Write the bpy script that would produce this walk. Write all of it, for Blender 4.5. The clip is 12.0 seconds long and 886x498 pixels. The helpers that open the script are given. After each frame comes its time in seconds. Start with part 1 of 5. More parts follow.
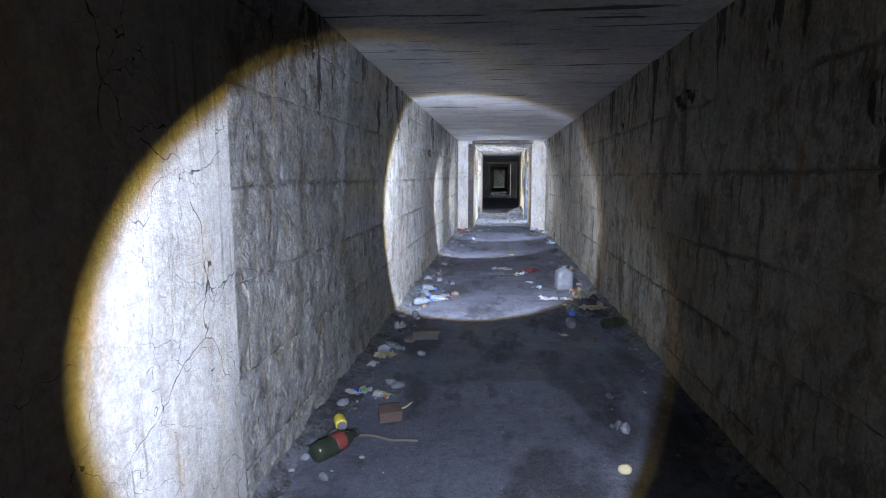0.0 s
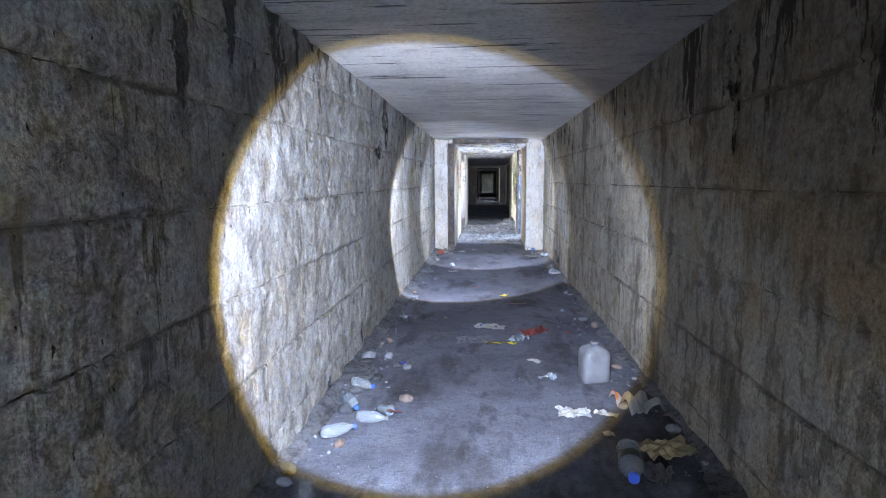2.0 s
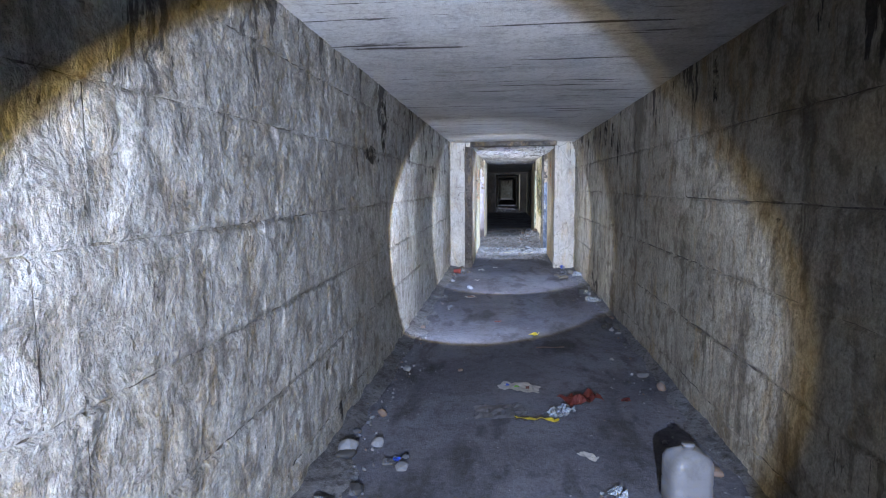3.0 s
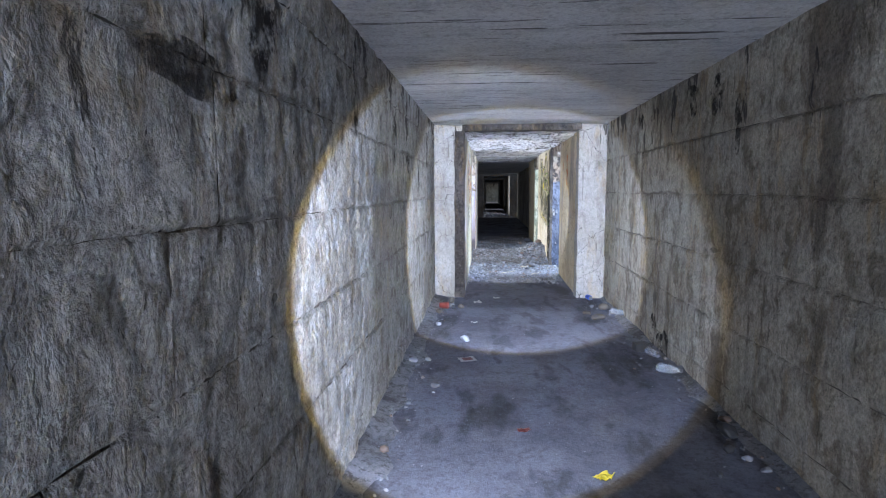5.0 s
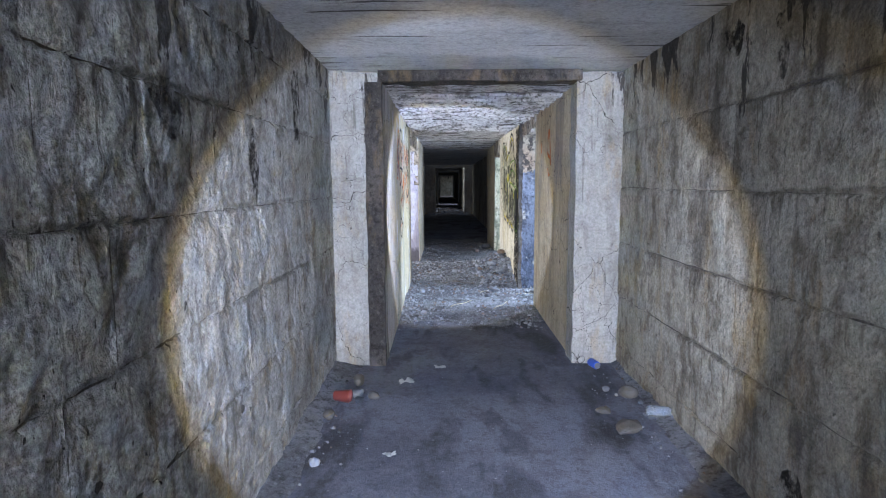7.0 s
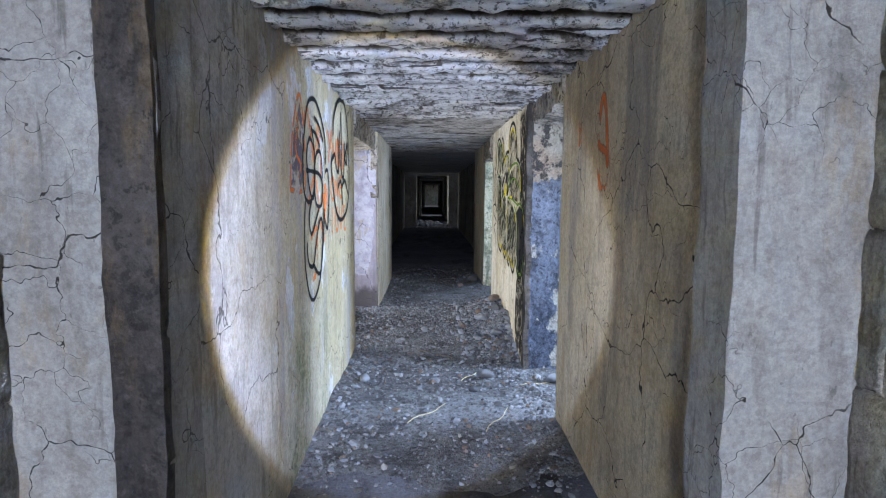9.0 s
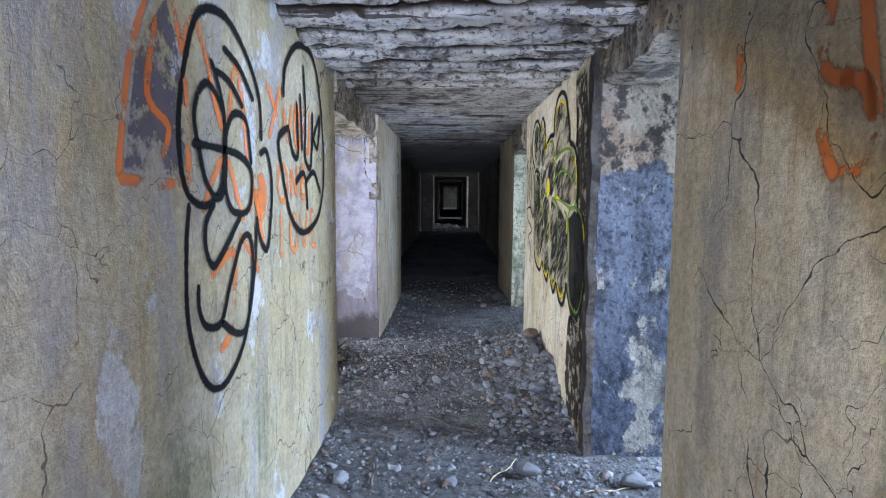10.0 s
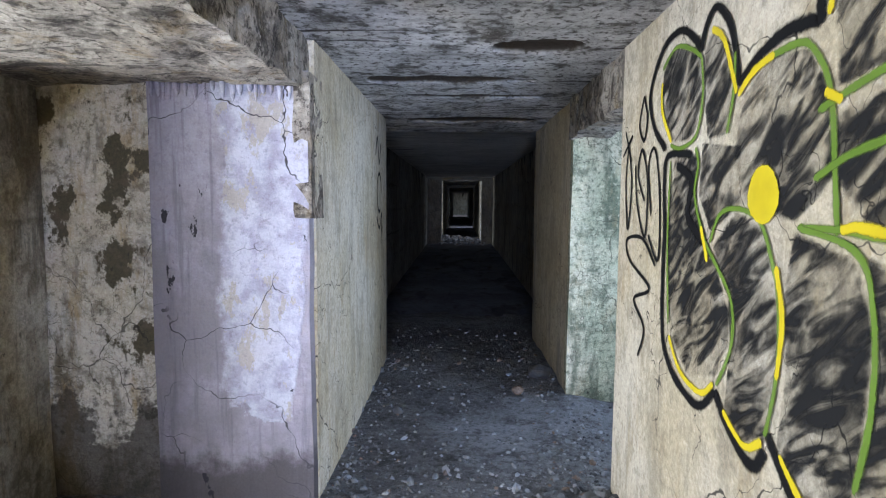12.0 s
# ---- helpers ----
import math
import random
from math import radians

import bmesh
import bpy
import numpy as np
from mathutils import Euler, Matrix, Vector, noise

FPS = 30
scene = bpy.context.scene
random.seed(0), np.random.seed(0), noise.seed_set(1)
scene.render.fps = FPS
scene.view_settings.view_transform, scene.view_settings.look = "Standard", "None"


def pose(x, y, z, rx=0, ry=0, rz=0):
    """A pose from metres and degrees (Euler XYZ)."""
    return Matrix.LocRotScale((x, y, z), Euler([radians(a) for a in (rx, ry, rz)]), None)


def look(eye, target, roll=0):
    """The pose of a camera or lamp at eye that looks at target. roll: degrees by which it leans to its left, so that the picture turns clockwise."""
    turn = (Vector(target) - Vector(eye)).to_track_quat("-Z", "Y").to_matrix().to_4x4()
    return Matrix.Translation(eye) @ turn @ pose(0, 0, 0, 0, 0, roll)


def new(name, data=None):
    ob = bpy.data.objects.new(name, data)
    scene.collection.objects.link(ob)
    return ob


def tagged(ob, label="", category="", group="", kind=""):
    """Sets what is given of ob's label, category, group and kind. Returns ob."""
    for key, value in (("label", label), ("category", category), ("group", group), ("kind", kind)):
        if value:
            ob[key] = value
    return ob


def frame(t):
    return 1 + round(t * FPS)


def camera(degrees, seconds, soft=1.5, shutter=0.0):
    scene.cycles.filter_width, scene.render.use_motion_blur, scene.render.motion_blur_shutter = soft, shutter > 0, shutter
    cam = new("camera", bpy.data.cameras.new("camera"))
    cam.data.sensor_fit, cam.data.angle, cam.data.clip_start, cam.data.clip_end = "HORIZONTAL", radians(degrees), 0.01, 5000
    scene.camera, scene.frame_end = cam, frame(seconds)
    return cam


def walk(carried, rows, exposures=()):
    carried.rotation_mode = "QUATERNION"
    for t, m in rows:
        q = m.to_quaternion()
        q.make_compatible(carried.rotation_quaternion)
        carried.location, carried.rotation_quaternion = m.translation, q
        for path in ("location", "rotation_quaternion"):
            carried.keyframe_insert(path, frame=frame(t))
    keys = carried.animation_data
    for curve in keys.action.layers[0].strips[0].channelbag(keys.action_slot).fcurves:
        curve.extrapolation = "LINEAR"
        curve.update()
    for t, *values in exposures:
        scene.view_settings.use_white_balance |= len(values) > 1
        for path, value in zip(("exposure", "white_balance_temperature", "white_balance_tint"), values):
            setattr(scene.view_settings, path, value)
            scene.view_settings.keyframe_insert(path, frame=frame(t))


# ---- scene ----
cam = camera(76.0, 12.0, soft=1.1)
PATH = [
    (0, (-0.102, 0.165, 1.417), (-0.291, 2.14, 1.163), -0.0),
    (0.5, (-0.118, 0.933, 1.485), (-0.315, 2.907, 1.231), -0.1),
    (1, (-0.054, 1.676, 1.508), (-0.229, 3.653, 1.261), -0.3),
    (1.5, (-0.095, 2.415, 1.457), (-0.268, 4.392, 1.21), -0.3),
    (2, (-0.06, 3.165, 1.485), (-0.211, 5.145, 1.245), -0.3),
    (2.5, (-0.078, 3.854, 1.514), (-0.227, 5.834, 1.281), -0.4),
    (3, (-0.135, 4.61, 1.52), (-0.35, 6.587, 1.303), -0.4),
    (5, (-0.429, 7.535, 1.473), (-0.585, 9.518, 1.267), -0.2),
    (5.5, (-0.47, 8.309, 1.489), (-0.581, 10.294, 1.274), -0.1),
    (6, (-0.446, 9.168, 1.496), (-0.519, 11.154, 1.275), -0.3),
    (6.5, (-0.39, 9.956, 1.5), (-0.442, 11.941, 1.267), -0.3),
    (7, (-0.269, 10.766, 1.48), (-0.271, 12.753, 1.25), -0.3),
    (9, (-0.042, 13.799, 1.533), (0.004, 15.788, 1.333), 0.4),
    (9.5, (0.01, 14.573, 1.531), (0.032, 16.563, 1.337), 0.1),
    (10, (-0.007, 15.414, 1.508), (-0.028, 17.404, 1.315), 0.3),
    (10.5, (0.042, 16.172, 1.497), (0.017, 18.164, 1.313), 0.4),
    (11, (0.033, 16.908, 1.502), (-0.027, 18.898, 1.314), 0.0),
    (11.5, (-0.003, 17.618, 1.549), (-0.053, 19.607, 1.35), 0.2),
    (12, (-0.024, 18.366, 1.538), (-0.08, 20.358, 1.367), 0.4),
]
EXPOSURE = [(0, 0.1), (1, 0.35), (2, 0.3), (3, -0.15), (5, 0.0), (6, -0.25), (7, -0.35), (9, -0.65), (10, -0.75), (11.2, -0.7), (12, -0.4)]
walk(cam, [(t, look(eye, target, roll)) for t, eye, target, roll in PATH], EXPOSURE)

# ---- world and lamps ----
world = bpy.data.worlds.new("sky")
scene.world = world
world.use_nodes = True
wn = world.node_tree
sky = wn.nodes.new("ShaderNodeTexSky")
sky.sky_type, sky.sun_disc = "NISHITA", False
sky.sun_elevation, sky.sun_rotation = radians(38), radians(70)
wn.links.new(sky.outputs[0], wn.nodes["Background"].inputs[0])
wn.nodes["Background"].inputs[1].default_value = 0.12

sun = new("sun", bpy.data.lights.new("sun", "SUN"))
sun.data.energy, sun.data.angle, sun.data.color = 3.0, radians(0.5), (1, 0.95, 0.88)
sun.matrix_world = look((30, 25, 30), (0, 19, 0))


def spot(name, at, aim, watts, wide, blend, colour):
    ob = new(name, bpy.data.lights.new(name, "SPOT"))
    ob.data.energy, ob.data.color = watts, colour
    ob.data.spot_size, ob.data.spot_blend, ob.data.shadow_soft_size = radians(wide), blend, 0.02
    ob.matrix_world = look(at, aim)


def torch(at, aim, watts, spill):
    """The visitor's torch where it stands along the way: a cold disc, a yellow fringe and a weak warm spill round it."""
    spot("torch_beam", at, aim, watts, 55.4, 0.09, (0.46, 0.62, 1.0))
    spot("torch_fringe", at, aim, watts * 0.22, 57.0, 0.02, (1.0, 0.74, 0.16))
    if spill:
        spot("torch_spill", at, aim, watts * spill, 150, 0.5, (1.0, 0.84, 0.66))


torch((-0.05, 0.16, 1.32), (-0.66, 3.00, 0.64), 720, 0.003)
torch((-0.02, 3.85, 1.42), (-0.46, 6.74, 0.90), 1600, 0.0015)
torch((-0.42, 8.28, 1.39), (-0.50, 11.20, 0.78), 1050, 0.0015)
torch((-0.22, 10.77, 1.38), (-0.19, 13.71, 0.88), 1250, 0.0015)
torch((0.05, 14.42, 1.43), (-0.28, 17.37, 1.07), 760, 0.003)
torch((0.03, 18.37, 1.44), (-0.63, 21.28, 1.12), 260, 0.004)


def skylight(x, y, z, to, w, h, watts, colour):
    """Sky light that comes in through a side passage's mouth."""
    ob = new("sky_opening", bpy.data.lights.new("sky_opening", "AREA"))
    ob.data.shape, ob.data.size, ob.data.size_y = "RECTANGLE", w, h
    ob.data.energy, ob.data.color = watts, colour
    ob.matrix_world = look((x, y, z), to)


SKY = (0.54, 0.71, 1.0)
WARM = (0.86, 0.92, 1.0)
skylight(3.4, 18.06, 1.65, (1.5, 18.06, -0.4), 0.95, 1.2, 960, SKY)
skylight(-3.3, 19.75, 1.25, (0.8, 19.7, 1.2), 0.9, 1.8, 350, WARM)
skylight(2.1, 21.9, 1.3, (0.5, 21.9, 0.9), 1.1, 1.5, 90, SKY)
skylight(2.6, 39.8, 1.2, (-0.7, 39.8, 0.9), 1.2, 1.8, 130, SKY)
skylight(-2.6, 40.4, 1.2, (0.7, 40.4, 0.9), 1.2, 1.8, 110, WARM)
skylight(2.6, 51.6, 1.2, (-0.7, 51.6, 0.9), 1.2, 1.8, 90, SKY)


# ---- materials ----
class Nodes:
    """Short hand for building a node material."""

    def __init__(self, name):
        self.mat = bpy.data.materials.new(name)
        self.mat.use_nodes = True
        self.nt = self.mat.node_tree
        self.bsdf = self.nt.nodes["Principled BSDF"]
        self.pos = self.add("ShaderNodeNewGeometry").outputs["Position"]

    def add(self, kind, **props):
        n = self.nt.nodes.new(kind)
        for k, v in props.items():
            setattr(n, k, v)
        return n

    def put(self, socket, value):
        if isinstance(value, bpy.types.NodeSocket):
            self.nt.links.new(value, socket)
        elif isinstance(value, tuple) and len(value) == 3 and socket.type == "RGBA":
            socket.default_value = (*value, 1)
        else:
            socket.default_value = value

    def math(self, op, a, b=0.0):
        n = self.add("ShaderNodeMath", operation=op)
        self.put(n.inputs[0], a)
        self.put(n.inputs[1], b)
        return n.outputs[0]

    def stretch(self, v, by, off=(0, 0, 0)):
        n = self.add("ShaderNodeMapping")
        self.put(n.inputs[0], v)
        n.inputs["Scale"].default_value = by
        n.inputs["Location"].default_value = off
        return n.outputs[0]

    def noise(self, scale, detail=5, rough=0.6, v=None, distort=0.0):
        n = self.add("ShaderNodeTexNoise")
        self.put(n.inputs["Vector"], v or self.pos)
        for k, x in (("Scale", scale), ("Detail", detail), ("Roughness", rough), ("Distortion", distort)):
            n.inputs[k].default_value = x
        return n.outputs[0]

    def warp(self, amount, scale):
        n = self.add("ShaderNodeTexNoise")
        self.put(n.inputs["Vector"], self.pos)
        n.inputs["Scale"].default_value, n.inputs["Detail"].default_value = scale, 4
        m = self.add("ShaderNodeVectorMath", operation="MULTIPLY_ADD")
        self.put(m.inputs[0], n.outputs["Color"])
        m.inputs[1].default_value = (amount,) * 3
        self.put(m.inputs[2], self.pos)
        return m.outputs[0]

    def cells(self, scale, v=None, feature="DISTANCE_TO_EDGE"):
        n = self.add("ShaderNodeTexVoronoi", feature=feature)
        self.put(n.inputs["Vector"], v or self.pos)
        n.inputs["Scale"].default_value = scale
        return n.outputs["Distance"]

    def ramp(self, x, lo, hi):
        n = self.add("ShaderNodeMapRange", interpolation_type="SMOOTHSTEP")
        self.put(n.inputs[0], x)
        n.inputs[1].default_value, n.inputs[2].default_value = lo, hi
        return n.outputs[0]

    def mix(self, f, a, b, mode="MIX"):
        n = self.add("ShaderNodeMix", data_type="RGBA", blend_type=mode)
        self.put(n.inputs[0], f)
        self.put(n.inputs[6], a)
        self.put(n.inputs[7], b)
        return n.outputs[2]

    def done(self, colour, rough=0.9, heights=(), metal=0.0):
        self.put(self.bsdf.inputs["Base Color"], colour)
        self.put(self.bsdf.inputs["Roughness"], rough)
        self.bsdf.inputs["Metallic"].default_value = metal
        self.bsdf.inputs["Specular IOR Level"].default_value = 0.3
        normal = None
        for h, strength, dist in heights:
            b = self.add("ShaderNodeBump")
            b.inputs["Strength"].default_value, b.inputs["Distance"].default_value = strength, dist
            self.put(b.inputs["Height"], h)
            if normal:
                self.put(b.inputs["Normal"], normal)
            normal = b.outputs[0]
        if normal:
            self.put(self.bsdf.inputs["Normal"], normal)
        return self.mat


def concrete(name, base, pale, dark, streak=0.5, streak_way=(4, 4, 0.9), pits=0.0, cracks=0.0, crack_scale=1.3, bump=0.02, peel=None, peel_at=0.5, seed=0.0, stain=None, ridge=0.0, rust=0.0, groove_shade=None, lines=0.0, upper=None, damp=None, seep=0.0, mottle=1.0, peel_scale=1.5, tone=None, joints=(), veins=0.0, grit=0.3, moss=None):
    """Old cast concrete or plaster: blotches, drip streaks, pits, cracks and peeled paint."""
    white = tuple(min(0.85, k * 1.25) for k in pale)
    m = Nodes(name)
    off = m.stretch(m.pos, (1, 1, 1), (seed, seed * 1.7, seed * 0.6))
    big = m.noise(0.9, 8, 0.62, off)
    mid = m.noise(5.5, 9, 0.72, off)
    fine = m.noise(24, 6, 0.75, off)
    grain = m.noise(90, 4, 0.75)
    drip = m.noise(1.6, 4, 0.55, m.stretch(off, streak_way))
    drip2 = m.noise(2.6, 4, 0.55, m.stretch(off, tuple(k * 1.3 for k in streak_way), (4, 9, 2)))
    if tone:
        y = m.add("ShaderNodeSeparateXYZ")
        m.put(y.inputs[0], m.pos)
        f = m.ramp(m.math("ADD", y.outputs[1], m.math("MULTIPLY", m.math("SUBTRACT", m.noise(1.3, 7, 0.65, off), 0.5), 1.6)), tone[0], tone[1])
        base, pale = m.mix(f, tone[2], base), m.mix(f, tone[3], pale)
    c = m.mix(m.ramp(big, 0.38, 0.62), base, pale)
    c = m.mix(m.math("MULTIPLY", m.ramp(mid, 0.50, 0.62), 0.55 * mottle), c, dark)
    c = m.mix(m.math("MULTIPLY", m.ramp(drip, 0.52, 0.66), streak), c, dark)
    c = m.mix(m.math("MULTIPLY", m.ramp(drip2, 0.57, 0.68), streak * 0.7), c, tuple(k * 0.6 for k in dark))
    c = m.mix(m.math("MULTIPLY", m.ramp(fine, 0.52, 0.60), min(0.95, 0.6 * mottle)), c, dark)
    c = m.mix(m.math("MULTIPLY", m.ramp(fine, 0.46, 0.34), 0.45 * mottle), c, white)
    heights = [(mid, 0.7, bump), (fine, 0.8, bump * 0.4), (grain, 0.8, 0.009)]
    if veins:
        thin = m.noise(2.2, 5, 0.6, m.stretch(off, (13, 13, 1.0), (7, 3, 1)))
        gate = m.ramp(m.noise(1.1, 5, 0.6, m.stretch(off, (1, 1, 1), (3, 8, 5))), 0.44, 0.60)
        c = m.mix(m.math("MULTIPLY", m.math("MULTIPLY", m.ramp(thin, 0.55, 0.68), gate), veins), c, tuple(k * 0.55 for k in dark))
    if joints:
        z = m.add("ShaderNodeSeparateXYZ")
        m.put(z.inputs[0], m.pos)
        wave = m.math("ADD", z.outputs[2], m.math("MULTIPLY", m.math("SUBTRACT", m.noise(3.0, 6, 0.65, off), 0.5), 0.10))
        run = m.noise(2.0, 4, 0.6, m.stretch(off, (11, 11, 0.4), (2, 6, 9)))
        part_of = m.ramp(m.noise(0.8, 5, 0.62, m.stretch(off, (1, 1, 1.6), (6, 1, 3))), 0.46, 0.60)
        f = 0.0
        for at in joints:
            under = m.math("SUBTRACT", at, wave)
            line = m.math("MULTIPLY", m.ramp(m.math("ABSOLUTE", under), 0.022, 0.004), 0.7)
            tail = m.math("MULTIPLY", m.ramp(under, -0.01, 0.02), m.ramp(m.math("SUBTRACT", under, m.math("MULTIPLY", m.ramp(run, 0.50, 0.72), 0.38)), 0.02, -0.10))
            f = m.math("MAXIMUM", f, m.math("MAXIMUM", line, m.math("MULTIPLY", tail, 0.7)))
        f = m.math("MULTIPLY", f, part_of)
        c = m.mix(m.math("MULTIPLY", f, 0.85), c, tuple(k * 0.5 for k in dark))
        heights.append((f, -0.5, 0.012))
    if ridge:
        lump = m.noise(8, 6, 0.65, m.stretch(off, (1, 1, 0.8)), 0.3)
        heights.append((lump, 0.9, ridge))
        # Low spots between the lumps are mixed towards the dark colour.
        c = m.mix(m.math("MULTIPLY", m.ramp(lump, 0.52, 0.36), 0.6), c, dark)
    if lines:
        scar = m.noise(1.5, 6, 0.62, m.stretch(off, (0.5, 8, 8), (2, 5, 1)))
        f = m.math("MULTIPLY", m.ramp(scar, 0.61, 0.625), lines)
        c = m.mix(f, c, (0.05, 0.04, 0.034))
        heights.append((f, -0.8, 0.012))
    if rust:
        p = m.noise(2.3, 8, 0.7, m.stretch(off, (2.6, 2.6, 0.8), (1.3, 8.7, 6.2)))
        c = m.mix(m.math("MULTIPLY", m.ramp(p, 0.52, 0.68), rust), c, (0.36, 0.25, 0.12))
    if peel:
        p = m.noise(peel_scale, 9, 0.66, m.stretch(off, (1, 1, 0.75), (3.1, 7.7, 1.2)))
        f = m.ramp(p, peel_at, peel_at + 0.025)
        c = m.mix(f, c, m.mix(m.math("MULTIPLY", m.ramp(mid, 0.5, 0.6), 0.7), peel, dark))
        heights.append((f, -0.6, 0.006))
    if stain:
        p = m.noise(0.8, 9, 0.68, m.stretch(off, (2.4, 2.4, 0.6), (9.3, 1.7, 4.2)))
        c = m.mix(m.math("MULTIPLY", m.ramp(p, 0.53, 0.63), 0.75), c, stain)
    if pits:
        v = m.noise(34, 4, 0.6, m.stretch(off, (1, 1, 0.45)))
        f = m.math("MULTIPLY", m.ramp(v, 0.66, 0.70), pits)
        c = m.mix(f, c, (0.03, 0.027, 0.024))
        heights.append((f, -0.8, 0.012))
    if cracks:
        f = 0.0
        for scale, thick, lo in ((crack_scale, 0.0030, 0.46), (crack_scale * 2.7, 0.0034, 0.48)):
            e = m.cells(scale, m.warp(0.42, 2.1 + scale * 0.3))
            gate = m.ramp(m.noise(0.9, 4, 0.55, m.stretch(off, (1, 1, 1), (5 + scale, 2, 8))), lo, lo + 0.05)
            jag = m.math("ADD", e, m.math("MULTIPLY", m.math("SUBTRACT", fine, 0.5), 0.022))
            line = m.math("SUBTRACT", 1.0, m.ramp(m.math("DIVIDE", jag, m.math("ADD", m.math("MULTIPLY", m.noise(2.2, 3, 0.5), thick * 2.4), 0.0005)), 0.35, 1.3))
            f = m.math("MAXIMUM", f, m.math("MULTIPLY", line, m.math("MULTIPLY", gate, cracks)))
        c = m.mix(f, c, (0.03, 0.026, 0.023))
        heights.append((f, -0.7, 0.01))
    # Grooves darken with height: shade painted over the bare aggregate.
    if groove_shade:
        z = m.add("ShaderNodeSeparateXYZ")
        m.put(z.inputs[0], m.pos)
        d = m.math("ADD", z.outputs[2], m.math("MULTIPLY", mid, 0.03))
        c = m.mix(m.ramp(d, groove_shade[0], groove_shade[1]), c, groove_shade[2])
    if moss:
        xyz = m.add("ShaderNodeSeparateXYZ")
        m.put(xyz.inputs[0], m.pos)
        n = m.noise(2.2, 8, 0.7, m.stretch(off, (1, 1, 0.6), (8, 4, 2)))
        here = m.math("MULTIPLY", m.ramp(xyz.outputs[2], moss[2] + 0.3, moss[2] - 0.3), m.math("MULTIPLY", m.ramp(xyz.outputs[1], moss[0] - 0.3, moss[0] + 0.2), m.ramp(xyz.outputs[1], moss[1] + 0.3, moss[1] - 0.3)))
        c = m.mix(m.math("MULTIPLY", m.math("MULTIPLY", m.ramp(n, 0.44, 0.60), here), 0.8), c, m.mix(m.ramp(fine, 0.42, 0.58), (0.20, 0.22, 0.14), (0.07, 0.09, 0.045)))
    if damp:
        z = m.add("ShaderNodeSeparateXYZ")
        m.put(z.inputs[0], m.pos)
        d = m.math("ADD", z.outputs[2], m.math("MULTIPLY", m.math("SUBTRACT", m.noise(2.6, 8, 0.68, off), 0.5), 1.3))
        c = m.mix(m.math("MULTIPLY", m.ramp(d, damp[0] + 0.05, damp[0] - 0.03), 0.85), c, damp[1])
    if seep:
        z = m.add("ShaderNodeSeparateXYZ")
        m.put(z.inputs[0], m.pos)
        n = m.noise(1.9, 7, 0.68, m.stretch(off, (2.2, 2.2, 0.5), (3, 3, 7)))
        d = m.math("ADD", n, m.math("MULTIPLY", m.math("SUBTRACT", z.outputs[2], 2.1), 0.16))
        c = m.mix(m.math("MULTIPLY", m.ramp(d, 0.565, 0.60), seep), c, (0.035, 0.03, 0.027))
    if upper:
        z = m.add("ShaderNodeSeparateXYZ")
        m.put(z.inputs[0], m.pos)
        d = m.math("ADD", z.outputs[2], m.math("MULTIPLY", m.math("SUBTRACT", m.noise(2.2, 8, 0.7, off), 0.5), 0.7))
        f = m.ramp(d, upper[0] - 0.015, upper[0] + 0.015)
        c = m.mix(f, c, m.mix(m.ramp(m.noise(6.5, 8, 0.7, off), 0.48, 0.56), m.mix(m.ramp(big, 0.40, 0.60), upper[1], (0.34, 0.30, 0.245)), upper[2]))
        heights.append((f, 0.7, 0.015))
    speck = m.ramp(m.noise(55, 6, 0.8, off), 0.36, 0.66)
    c = m.mix(grit, c, m.mix(speck, (0.22, 0.22, 0.22), (0.76, 0.76, 0.76)), "OVERLAY")
    return m.done(c, 0.92, heights)


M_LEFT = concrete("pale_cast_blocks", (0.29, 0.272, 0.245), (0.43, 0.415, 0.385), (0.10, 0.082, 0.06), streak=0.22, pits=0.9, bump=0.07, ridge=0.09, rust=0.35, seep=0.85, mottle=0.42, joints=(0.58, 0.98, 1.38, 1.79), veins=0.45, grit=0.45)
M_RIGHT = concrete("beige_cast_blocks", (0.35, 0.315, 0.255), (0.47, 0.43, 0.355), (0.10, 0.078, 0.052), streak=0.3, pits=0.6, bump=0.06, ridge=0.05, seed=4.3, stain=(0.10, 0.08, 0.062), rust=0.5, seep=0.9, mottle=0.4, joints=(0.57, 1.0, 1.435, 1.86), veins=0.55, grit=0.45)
# Mortar behind the blocks; also the painted shade of the far piers.
M_JOINT_AND_FAR_SHADE = concrete("dark_mortar_and_far_shade", (0.12, 0.10, 0.085), (0.2, 0.18, 0.15), (0.04, 0.035, 0.03), bump=0.02, seed=2.7)
M_PIER = concrete("cracked_white_plaster", (0.27, 0.255, 0.23), (0.38, 0.365, 0.34), (0.11, 0.092, 0.075), streak=0.3, veins=0.5, cracks=1.0, crack_scale=1.9, bump=0.02, seed=2.1, rust=0.4, pits=0.35, seep=0.9, mottle=0.4)
M_CEIL = concrete("limewashed_ceiling", (0.46, 0.45, 0.435), (0.58, 0.57, 0.555), (0.11, 0.09, 0.075), streak=0.15, streak_way=(0.7, 5, 5), bump=0.014, seed=7.0, lines=0.9, mottle=0.4)
M_SPALL = concrete("spalled_ceiling", (0.64, 0.62, 0.61), (0.80, 0.78, 0.78), (0.05, 0.04, 0.032), lines=0.9, streak=0.3, streak_way=(0.9, 6, 6), bump=0.08, seed=3.0, groove_shade=(2.285, 2.315, (0.05, 0.038, 0.03)), mottle=1.4)
M_LINTEL = concrete("spalled_lintel", (0.26, 0.22, 0.18), (0.48, 0.43, 0.37), (0.05, 0.04, 0.034), streak=0.6, bump=0.07, seed=3.6, rust=0.5, cracks=0.8, crack_scale=3, stain=(0.045, 0.036, 0.03), lines=0.7, mottle=1.4)
